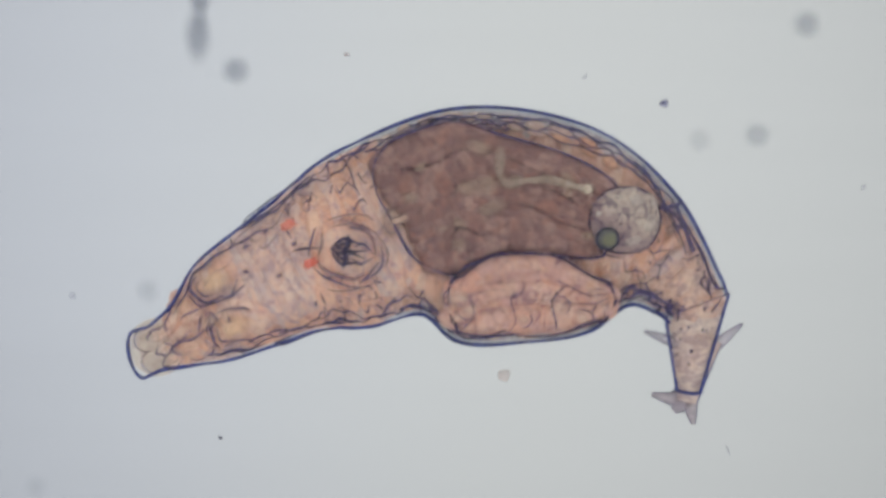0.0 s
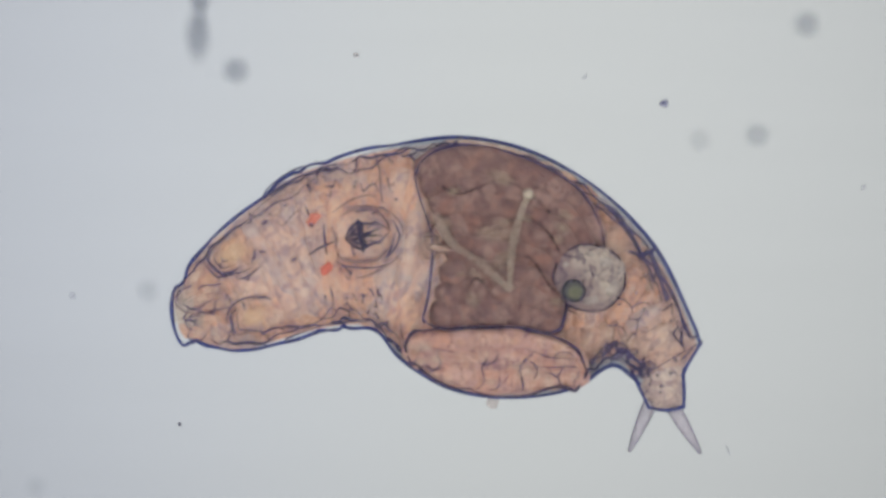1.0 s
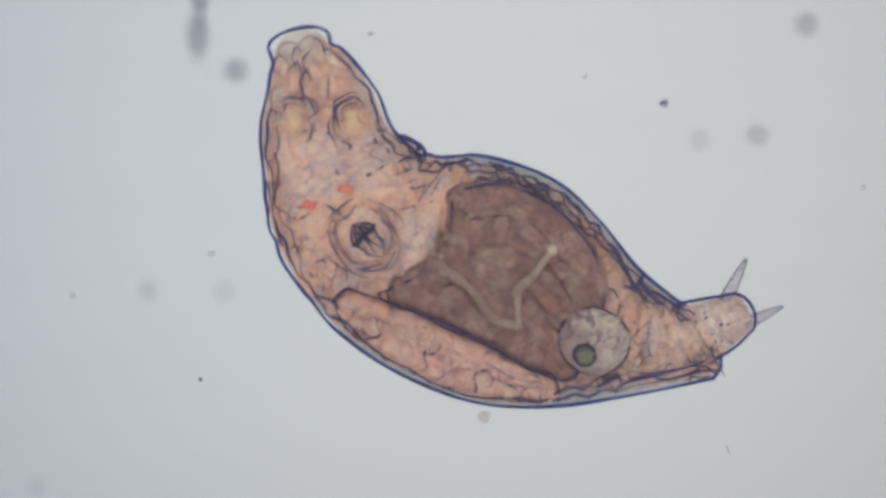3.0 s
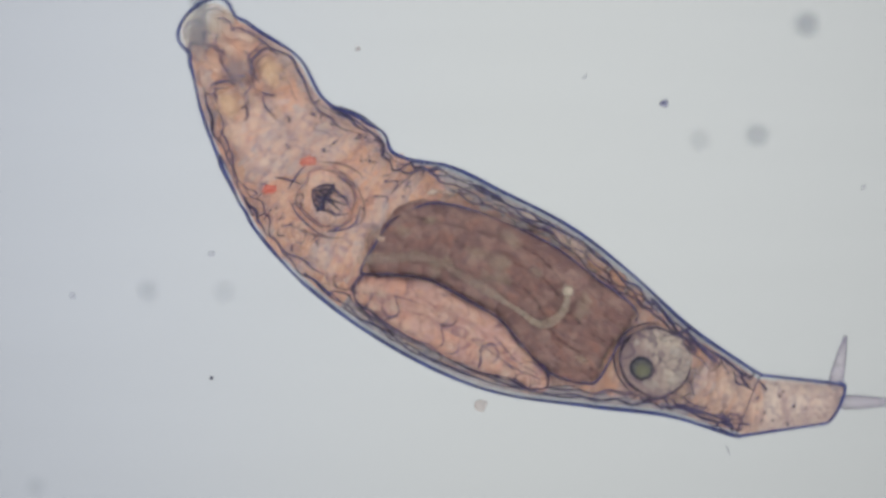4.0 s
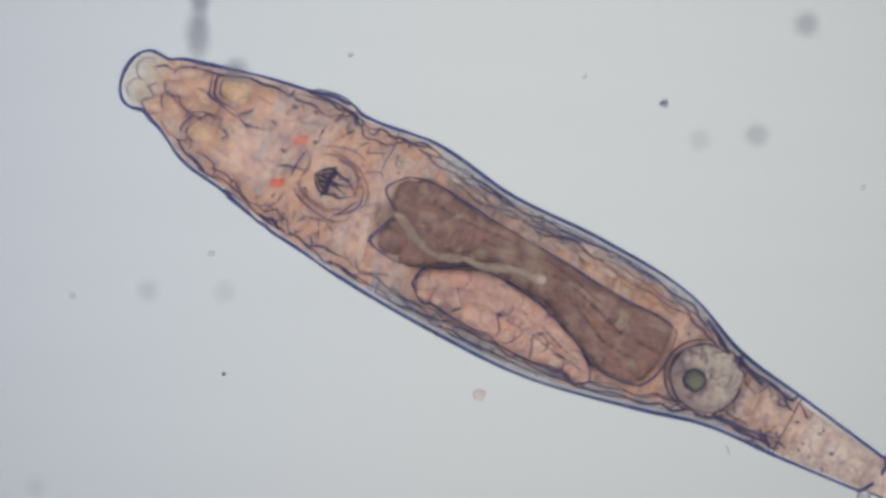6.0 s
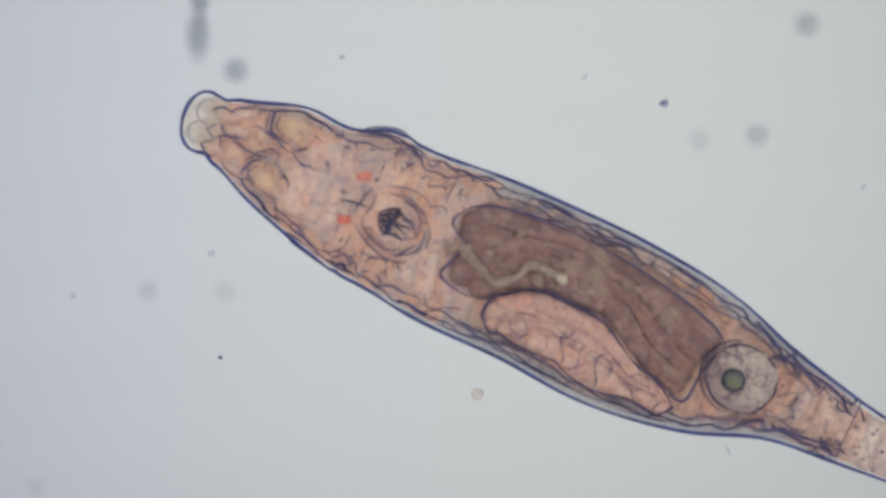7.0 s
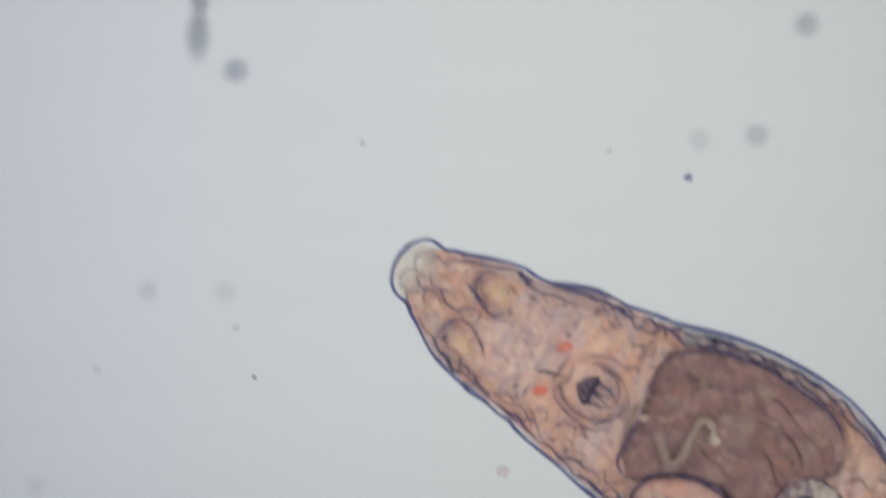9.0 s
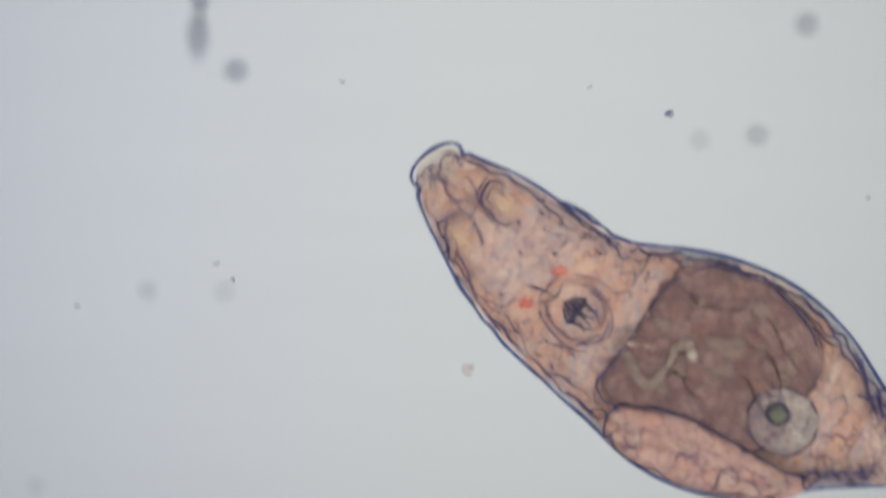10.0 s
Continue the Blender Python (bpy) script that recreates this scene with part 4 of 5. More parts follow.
# a collar of loose skin behind the nape, its front edge standing off
for edge_, s0_, s1_, off_ in ((-1, 1.64, 2.5, 7), (1, 1.5, 2.1, 5)):
    chain("collar_edge", side_line(s0_, s1_, edge_, lambda s: -off_ * min(1, (s - s0_) / 0.07) * min(1, (s1_ - s) / 0.5)), 16, 1.5, M_SKIN, 80)
    chain("collar_fold", side_line(s0_, s1_ + 0.3, edge_, lambda s: 4 + 5 * min(1, (s - s0_) / 0.4)), 14, 1.8, M_SKIN, 82, vary=0.5)

# the skin tucks in where the trunk meets the foot
def end_fold(*places):
    k = np.array(places, float).reshape(-1, 2)
    p = smooth_through(range(len(k)), k, np.linspace(0, len(k) - 1, 15))
    return lambda f: body(float(np.interp(f * 14, range(15), p[:, 0])), float(np.interp(f * 14, range(15), p[:, 1])))


for r_, skin_, places_ in ((2.8, M_SKIN, (7.35, -.9, 7.7, -.84, 7.92, -.72, 8.02, -.82, 8.08, -.97)), (3.4, M_ARC, (7.9, -.66, 8.15, -.74, 8.45, -.66)), (2.4, M_SKIN, (8.05, -.86, 8.25, -.78, 8.55, -.84, 8.8, -.74)),
                           (3.2, M_FOLD, (7.75, -.6, 8.0, -.7, 8.2, -.58)), (3.4, M_ARC, (8.05, .74, 8.4, .7, 8.8, .62)), (2.6, M_SKIN, (7.9, .84, 8.2, .7, 8.45, .84, 8.75, .76)), (2.8, M_FOLD, (7.6, .8, 7.85, .66, 7.95, .86))):
    chain("end_fold", end_fold(*places_), 12, r_, skin_, 91, vary=0.5)

chain("neck_fold", lambda k: body(3.45 + 0.12 * k + 0.03 * math.sin(5 * k), -0.97 + 0.5 * k), 9, 1.5, M_FOLD, 88, vary=0.5)


RND = random.Random(11)


def patch(name, material, place, rows, cols, z, rz, power, rough=0.12):
    """A flat organ of overlapping lobes in rows; each lobe keeps inside the organ's edges as they shift."""
    ways = np.linspace(0, 1, 25)
    edge = [np.array([place(k, v) for k in ways]) for v in (0, 1)]
    r = np.arange(NT)
    for j in range(cols):
        w = (j + 0.5) / cols
        line = np.array([place(k, w) for k in ways])
        from_tip = np.hypot(*np.moveaxis(line - line[0], 2, 0)), np.hypot(*np.moveaxis(line - line[-1], 2, 0))
        for i in range(rows):
            q = (i + 0.5) / rows
            side, ahead = place(q, 1) - place(q, 0), place(min(q + 0.04, 1), w) - place(max(q - 0.04, 0), w)
            wide = np.hypot(*side.T)
            step = np.hypot(*(place(q + 0.5 / rows, w) - place(q - 0.5 / rows, w)).T)
            ry = max(min(np.percentile(wide, 90) / cols * 0.72, 0.42 * np.percentile(wide, 8)), 6) * RND.uniform(0.95, 1.1)
            rx = max(np.percentile(step, 94) * 0.85, 0.7 * ry) * RND.uniform(0.95, 1.2)
            inset = np.minimum(0.97 * ry / wide, 0.5)
            w_in = inset + (1 - 2 * inset) * j / max(cols - 1, 1)
            # no nearer to either end than the lobe is long
            first = ways[np.argmax(from_tip[0] > 0.85 * rx, axis=0)]
            last = ways[24 - np.argmax(from_tip[1][::-1] > 0.85 * rx, axis=0)]
            k = np.convolve(np.pad(np.clip(q, np.minimum(first, 0.45), np.maximum(last, 0.55)), 2, "edge"), np.ones(5) / 5, "valid") * 24
            n = np.minimum(k.astype(int), 23)
            f = (k - n)[:, None]
            p0, p1, mid = (t[n, r] * (1 - f) + t[n + 1, r] * f for t in (*edge, line))
            mid = mid - p0 * (1 - w) - p1 * w
            ob = part(name, pillow(rx, ry, rz, power, 16, 8, rough), material, rotifer)
            moving(ob, p0 * (1 - w_in)[:, None] + p1 * w_in[:, None] + mid, np.unwrap(np.arctan2(-ahead[:, 1], ahead[:, 0])) + RND.gauss(0, 0.08), z + RND.uniform(-1.5, 1.5))


patch("stomach_lobe", M_GUT, stomach, 17, 8, 86, 22, 2.7)
patch("yolk_lobe", M_OVARY, gland, 11, 3, 90, 24, 2.3)


def stomach_loop(k):
    """Closed edge of the stomach."""
    corners = (0, .34, .46, .8, 1)
    return stomach(float(np.interp(k, corners, (0, 1, 1, 0, 0))), float(np.interp(k, corners, (0, 0, 1, 1, 0))))


def gland_loop(k):
    """Closed edge of the yolk gland, scalloped away from the stomach."""
    q = 0.5 - 0.5 * math.cos(2 * math.pi * k)
    return gland(q, 0.0 if k < 0.5 else 1 + 0.14 * abs(math.sin(14 * q)) + 0.03 * math.sin(31 * q) - 0.07)


chain("stomach_membrane", stomach_loop, 120, 1.9, M_ARC, 104, closed=True, vary=0.6)
chain("ovary_membrane", gland_loop, 90, 2.4, M_MEMBRANE, 110, closed=True, vary=0.5)
for q_, w_, r_ in ((.2, .45, 22), (.34, .65, 20), (.47, .4, 23), (.6, .65, 21), (.74, .45, 20), (.26, .8, 16), (.5, .82, 17), (.82, .7, 16), (.4, .25, 15), (.15, .7, 15), (.67, .85, 17), (.56, .2, 14), (.88, .4, 14), (.3, .4, 16), (.7, .2, 15), (.42, .6, 15)):
    ob_ = part("yolk_nucleus", pillow(r_, r_ * .85, 6, 2.1, 16, 8, 0.1), M_YOLK if r_ > 15 else M_GLOBULE, rotifer, "pale round nucleus in the yolk gland")
    moving(ob_, gland(q_, w_), heading(5.5), 112)
    if r_ > 16:
        arc_ = [(0.95 * r_ * math.cos(a), 0.8 * r_ * math.sin(a), 3) for a in np.linspace(9 * q_, 9 * q_ + 2.6, 14)]
        part("nucleus_edge", tube(arc_, [0.3 + 1.3 * math.sin(math.pi * (q + .5) / 14) for q in range(14)], 6), M_FOLD, ob_)

for q_, w_ in ((.2, .5), (.33, .42), (.46, .48), (.58, .4), (.71, .5), (.83, .55)):
    chain("yolk_septum", lambda k: gland(q_ + 0.03 * k - 0.015 * math.sin(5 * k + 8 * q_), 0.95 - (0.95 - w_) * k), 6, 1.7, M_FOLD, 113.5, vary=0.5)


def flank(q, w):
    """Between the back edge of the stomach (w 0) and the skin (w 1)."""
    p = read(STOMACHS[:, :6], q)
    return body(p[:, 0], p[:, 1] * (1 - w) - w)


def belly(q, w):
    """Between the outer edge of the yolk gland (w 0) and the skin (w 1)."""
    p = read(GLANDS[:, 8:], q)
    return body(p[:, 0], p[:, 1] * (1 - w) + w)


def flank_cells(place, count, q0, q1, across, warm_from):
    """Long cells in a row between an organ and the skin."""
    for k in range(count):
        q = q0 + (q1 - q0) * (k + 0.5) / count + RND.uniform(-.01, .01)
        w = RND.uniform(*across)
        d = place(q + 0.03, w) - place(q - 0.03, w)
        room = np.hypot(*(place(q, 1) - place(q, 0)).T)
        long = float(np.median(np.hypot(*d.T))) / 0.06 * (q1 - q0) / count * RND.uniform(0.4, 0.62)
        thick = float(np.clip(0.34 * np.percentile(room, 10), 3, 12)) * RND.uniform(0.7, 1.1)
        lie = np.unwrap(np.arctan2(-d[:, 1], d[:, 0]))
        cell = part("flank_cell", pillow(long, thick, 8, 2.7, 18, 8, 0.3), M_GLOW if q > warm_from else M_CELL, rotifer)
        moving(cell, tucked(place(q, w), lie, long, thick, 4.0), lie, 76)


flank_cells(flank, 11, 0.12, 0.97, (0.3, 0.4), 0.72)
flank_cells(flank, 8, 0.2, 0.9, (0.52, 0.6), 0.8)
flank_cells(belly, 9, 0.08, 0.95, (0.3, 0.45), 2.0)

# folds of the stomach wall
for k_ in range(7):
    f_ = k_ / 6
    ob_ = part("stomach_cleft", pillow(19 - 5 * f_, 9 - 4 * f_, 5, 2.2, 14, 8, 0.25), M_CLEFT, rotifer)
    moving(ob_, stomach(0.02 + 0.22 * f_, 0.5 + 0.08 * f_), heading(4.3) + 0.15, 102)
for f_, r_ in ((0.3, 34), (0.65, 26)):
    ob_ = part("stomach_cleft", pillow(0.8 * r_, r_, 5, 2.2, 16, 8, 0.2), M_CLEFT, rotifer)
    moving(ob_, stomach(0, 0.5) * (1 - f_) + (stomach(0, 0.2) + stomach(0, 0.8)) * 0.5 * f_, heading(4.3), 92 - 22 * f_)
for w_, a_, b_, p_ in ((.22, .16, .72, 0), (.4, .36, .93, 1), (.62, .5, .9, 2), (.78, .3, .6, 3)):
    chain("stomach_fold", lambda k: stomach(a_ + (b_ - a_) * k, w_ + 0.05 * math.sin(7 * k + p_)), 16, 1.9, M_STOMACH_FOLD, 107.5, vary=0.5)

# pale lumen on the gut, placed between mastax and bladder
mb_ = ORGAN[:, :4]
base_ = mb_[:, 0] + 1j * mb_[:, 1], (mb_[:, 2] - mb_[:, 0]) + 1j * (mb_[:, 3] - mb_[:, 1])
lk_ = sorted(LUMEN)
at_keys_ = smooth_through(TIMES, mb_, lk_)
rel_ = []
for t_, m_ in zip(lk_, at_keys_):
    p_ = LUMEN[t_]
    z_ = (p_[:, 0] + 1j * p_[:, 1] - (m_[0] + 1j * m_[1])) / ((m_[2] - m_[0]) + 1j * (m_[3] - m_[1]))
    rel_.append(np.concatenate([z_.real, z_.imag]))
rel_ = smooth_through(lk_, np.array(rel_), TIMES)
LUMEN_XY = base_[0][:, None] + base_[1][:, None] * (rel_[:, :7] + 1j * rel_[:, 7:])


def lumen_line(k):
    z = smooth_through(range(7), LUMEN_XY.T.real, [k * 6])[0], smooth_through(range(7), LUMEN_XY.T.imag, [k * 6])[0]
    return np.stack(z, 1)


knob_ = part("lumen_end", pillow(13, 12, 6, 2.8, 16, 8, 0.3), M_KNOB, rotifer, "bright cream end of the gut lumen")
moving(knob_, lumen_line(1.0), heading(5.5), 113)
for k_ in range(16):
    q_, w_, r_ = RND.uniform(0.12, 0.95), RND.uniform(0.15, 0.85), RND.uniform(9, 22)
    ob_ = part("food_vacuole", pillow(r_ * RND.uniform(1, 1.6), r_ * 0.8, 4, 2.1, 16, 8, 0.35), M_FOOD, rotifer)
    moving(ob_, stomach(q_, w_), heading(5.5) + RND.uniform(-.6, .6), 106)
chain("lumen", lambda k: lumen_line(0.4 + 0.6 * k), 21, 6.2, M_LUMEN, 112, "pale winding lumen of the gut", vary=0.35)
chain("lumen_start", lambda k: lumen_line(0.42 * k), 14, 8.5, M_VEIL, 111.5, "faint wide start of the gut lumen", vary=0.35)


def rigid_organs():
    ma, bl, nu = ORGAN[:, 0:2], ORGAN[:, 2:4], ORGAN[:, 4:6]
    face = (HEADS[:, 0:2] + HEADS[:, 2:4]) / 2 - ma
    h3 = np.unwrap(np.arctan2(face[:, 1], -face[:, 0]))
    # chewing organ: round muscle body, dark jaws, curved ridges
    mastax = part("mastax", pillow(52, 48, 30, 2.1, 28, 12, 0.35), M_FLESH, rotifer, "round muscular chewing organ with dark jaws")
    moving(mastax, ma, h3, 78)
    def strand(name, pts, thick, skin, n=14):
        """A tapered strand of the chewing organ through a few places."""
        p = smooth_through(range(len(pts)), np.array(pts, float), np.linspace(0, len(pts) - 1, n))
        part(name, tube([(x, y, 36 - (x * x + y * y) * 0.004) for x, y in p], [0.5 + thick * math.sin(math.pi * (q + .5) / n) for q in range(n)], 6), skin, mastax)

    # thick muscles over and under the jaws, thin ones round them
    strand("jaw_muscle", ((-26, 38), (-4, 46), (24, 42), (46, 24), (53, -2)), 3.4, M_MUSCLE, 20)
    strand("jaw_muscle", ((-34, -30), (-12, -42), (18, -45), (42, -32)), 3.8, M_MUSCLE, 20)
    strand("jaw_muscle", ((-44, 26), (-40, 4), (-44, -16)), 2.6, M_MUSCLE)
    for k, (r, a0, a1) in enumerate(((58, 30, 110), (64, 215, 300), (70, 60, 130), (61, -60, 20), (52, 200, 245), (68, 150, 200), (74, 250, 320), (56, 300, 350), (66, -15, 35), (48, 60, 95))):
        strand("muscle_ring", [(4 + r * math.cos(radians(a)) * (1 + .06 * math.sin(.07 * a + k)), r * math.sin(radians(a)) * (0.92 + .07 * math.sin(.06 * a + 2 * k))) for a in np.linspace(a0, a1, 6)], 1.9, M_ARC if k % 2 else M_MUSCLE)
    # jaws: two dark plates that meet in front, crossed by teeth
    for side in (-1, 1):
        strand("jaw", ((-24, 1 * side), (-15, 12 * side), (0, 22 * side), (20, 17 * side), (34, 20 * side)), 2.5, M_JAW)
        strand("jaw", ((-24, 0), (-8, 4 * side), (12, 2 * side), (38, 7 * side)), 2.6, M_JAW)
        strand("jaw", ((-2, 0), (5, 14 * side), (1, 29 * side)), 5.0, M_JAW)
        strand("jaw", ((-16, 5 * side), (-4, 12 * side), (6, 16 * side)), 2.2, M_JAW)
        strand("muscle_ring", ((14, 10 * side), (30, 16 * side), (50, 3 * side)), 1.7, M_ARC)
    strand("bristle", ((-94, -16), (-70, -7), (-42, -1)), 1.9, M_JAW)
    # bladder with its membrane and nucleus
    d = bl - ma
    tilt = np.unwrap(np.arctan2(-d[:, 1], d[:, 0]))
    bladder = part("bladder", pillow(63, 58, 34, 2.2, 32, 12, 0.1), M_BLADDER, rotifer, "round grey granular bladder with dark membrane")
    moving(bladder, bl, tilt, 96)
    pts = [(61 * math.cos(a), 56 * math.sin(a), 10) for a in np.linspace(0, 2 * math.pi, 40)]
    part("bladder_membrane", tube(pts, [2.6 + 1.2 * math.sin(3 + .9 * q) for q in range(40)], 6), M_MEMBRANE, bladder)
    pts = [(70 * math.cos(a), 64 * math.sin(a), 4) for a in np.linspace(1.9, 4.6, 26)]
    part("bladder_membrane", tube(pts, [0.7 + 1.7 * math.sin(math.pi * (q + .5) / 26) for q in range(26)], 6), M_MEMBRANE, bladder)
    rnd = random.Random(21)
    for x, y, r in ((18, 28, 15), (34, -8, 18), (-8, 36, 11), (6, -34, 14), (44, 22, 10), (-40, 14, 10)):
        ob = part("vacuole", pillow(r, r * 0.85, 6, 2.1, 16, 8, 0.15), M_VACUOLE, bladder)
        ob.location = (x * U, y * U, (31 - 0.006 * (x * x + y * y)) * U)
    for _ in range(16):
        a, r = rnd.uniform(0, 6.28), 52 * math.sqrt(rnd.random())
        ob = part("granule", pillow(2.6, 2.2, 2, 2.0, 8, 6, 0.2), M_MEMBRANE, bladder)
        ob.location = (r * math.cos(a) * U, r * 0.85 * math.sin(a) * U, (34.5 - 0.0068 * r * r) * U)
    nucleus = part("nucleus", pillow(21, 20, 12, 2.1, 20, 10), M_NUCLEUS, rotifer, "dark green grey round nucleus")
    moving(nucleus, nu, tilt, 126)
    part("core", pillow(12, 11, 5, 2.1, 16, 8, 0.15), M_CORE, nucleus).location = (2 * U, -2 * U, 9 * U)
    ring = [(18 * math.cos(a), 17 * math.sin(a), 6) for a in np.linspace(0, 2 * math.pi, 26)]
    part("nucleus_rim", tube(ring, [2.4] * 26, 6), M_JAW, nucleus)
    # eyes and head glands
    for k in (0, 2):
        eye = part("eye", pillow(13, 7.5, 6, 2.3, 18, 8, 0.6), M_EYE, rotifer, "red eye spot")
        moving(eye, HEADS[:, k:k + 2], h3 + 0.7, 99)
        salivary = part("gland", pillow(44, 29, 14, 2.1, 20, 10, 0.25), M_GLAND, rotifer, "yellowish oval gland in the head")
        part("gland_core", pillow(27, 18, 4, 2.1, 16, 8, 0.3), M_GLAND, salivary).location = (4 * U, 0, 12 * U)
        moving(salivary, HEADS[:, 4 + k:6 + k], heading(1.1), 84)
        for rx, ry, a0, a1, wide, skin in ((42, 28, 120, 215 if k else 280, 2.9, M_SKIN), (50, 35, 60 if k else 150, 170 if k else 300, 1.6, M_ARC), (31, 20, 130, 260, 1.4, M_ARC), (44, 30, 20 if k else 290, 80 if k else 340, 1.8, M_ARC)):
            ring = [(rx * math.cos(radians(a)) * (1 + 0.05 * math.sin(0.09 * a + k)), ry * math.sin(radians(a)) * (1 + 0.08 * math.sin(0.07 * a + rx)), 9 if rx < 35 else 5) for a in np.linspace(a0, a1, 22)]
            part("gland_membrane", tube(ring, [0.4 + wide * math.sin(math.pi * (q + .5) / 22) for q in range(22)], 6), skin, salivary)


rigid_organs()


def foot():
    c10, c9 = along(CENTRE, n_), along(CENTRE, n_ - 0.5)
    d = c10 - c9
    d = d / np.hypot(*d.T)[:, None]
    bend = np.interp(TIMES, (0, 0.4, 4.0, 4.5, 5.0, 6.0), (-0.2, 0, 0, 0.45, 0.5, 0))
    d = np.stack([d[:, 0] * np.cos(bend) + d[:, 1] * np.sin(bend), d[:, 1] * np.cos(bend) - d[:, 0] * np.sin(bend)], 1)
    turn = np.unwrap(np.arctan2(-d[:, 1], d[:, 0]))
    end = part("foot", tube([(-115, 0, 0), (-60, 0, 0), (-20, 0, 0), (0, 0, 0)], [30, 24, 21, 19], 20), M_SHANK, rotifer, "pale telescoping foot segment")
    # drawn in, it lies inside the end of the trunk
    inside = np.clip(-FOOT_OUT / 170, 0, 1)
    a = heading(8.35)
    a = turn + (a - turn + math.pi) % (2 * math.pi) - math.pi
    out = c10 + d * np.maximum(FOOT_OUT, 0)[:, None]
    moving(end, out + (along(CENTRE, 8.75) - out) * inside[:, None], np.unwrap(turn + (a - turn) * inside), 50)
    for y in (-1, 1):
        # the foot's refraction-dark outline, drawn as dark tubes
        part("foot_edge", tube([(-115, y * 29, 2), (-60, y * 24, 2), (-20, y * 21, 2), (0, y * 19, 2)], [2.6] * 4, 8), M_CUTICLE, end)
    for pts, rs in ((((-10, -8, 0), (4, -26, 0), (6, -58, 0)), (12, 10, 3)), (((-6, 0, 0), (12, -8, 0), (22, -14, 0)), (13, 12, 5)), (((-6, 8, 0), (14, 16, 0), (34, 26, 0)), (11, 9, 3))):
        toe = part("toe", tube(pts, rs, 12), M_TOE, end, "short glassy toe")
        for side in (-1, 1):
            edge = []
            for k, (x, y, z) in enumerate(pts):
                (x0, y0, _), (x1, y1, _) = pts[max(k - 1, 0)], pts[min(k + 1, 2)]
                far = math.hypot(x1 - x0, y1 - y0)
                edge.append((x - side * rs[k] * (y1 - y0) / far, y + side * rs[k] * (x1 - x0) / far, 2))
            part("toe_edge", tube(edge, [1.4, 1.7, 1.2], 6), M_ARC, toe)


foot()
SPURS = {}


def spurs(t, *xy):
    """Base and tip of both spurs."""
    SPURS[t] = xy


spurs(0.0, 1246, 628, 1320, 568, 1222, 616, 1150, 590)
spurs(0.3, 1240, 650, 1290, 650, 1170, 660, 1110, 690)
spurs(0.5, 1203, 708, 1227, 790, 1148, 705, 1095, 770)
spurs(1.0, 1195, 728, 1238, 800, 1148, 720, 1113, 800)
spurs(1.5, 1238, 690, 1306, 741, 1200, 718, 1208, 803)
spurs(2.0, 1292, 545, 1330, 474, 1314, 584, 1396, 582)
spurs(2.2, 1295, 525, 1312, 444, 1322, 562, 1404, 541)
spurs(3.3, 1279, 545, 1326, 476, 1303, 592, 1370, 553)
spurs(3.5, 1305, 573, 1353, 496, 1320, 608, 1398, 575)
spurs(4.0, 1478, 680, 1497, 592, 1500, 712, 1590, 712)
spurs(4.5, 1515, 872, 1475, 805, 1450, 880, 1420, 950)
spurs(5.0, 1492, 866, 1575, 880, 1445, 915, 1415, 980)
spurs(6.5, 1615, 802, 1690, 800, 1575, 848, 1560, 920)
spurs(8.5, 1640, 800, 1700, 760, 1620, 860, 1650, 920)
spurs(8.8, 1660, 810, 1720, 770, 1640, 880, 1670, 940)
spurs(9.2, 1720, 1000, 1780, 960, 1700, 1070, 1730, 1130)
spurs(10.0, 1640, 800, 1700, 760, 1610, 850, 1640, 910)
SPUR = smooth_through(sorted(SPURS), np.array([SPURS[t] for t in sorted(SPURS)], float), TIMES)
for k_ in (0, 4):
    b_, e_ = SPUR[:, k_:k_ + 2], SPUR[:, k_ + 2:k_ + 4]
    d_ = e_ - b_
    ob_ = part("spur", tube([(-12, 0, 0), (20, 0, 0), (55, 0, 0), (86, 0, 0)], [11.5, 10, 6.5, 1.2], 14), M_SPUR, rotifer, "pointed glassy violet spur")
    moving(ob_, b_, np.unwrap(np.arctan2(-d_[:, 1], d_[:, 0])), 52)
    for y_ in (-1, 1):
        part("spur_edge", tube([(-8, y_ * 11, 1), (20, y_ * 10, 1), (55, y_ * 6.5, 1), (85, y_ * 1.5, 1)], [1.7, 1.7, 1.6, 1.3], 6), M_ARC, ob_)


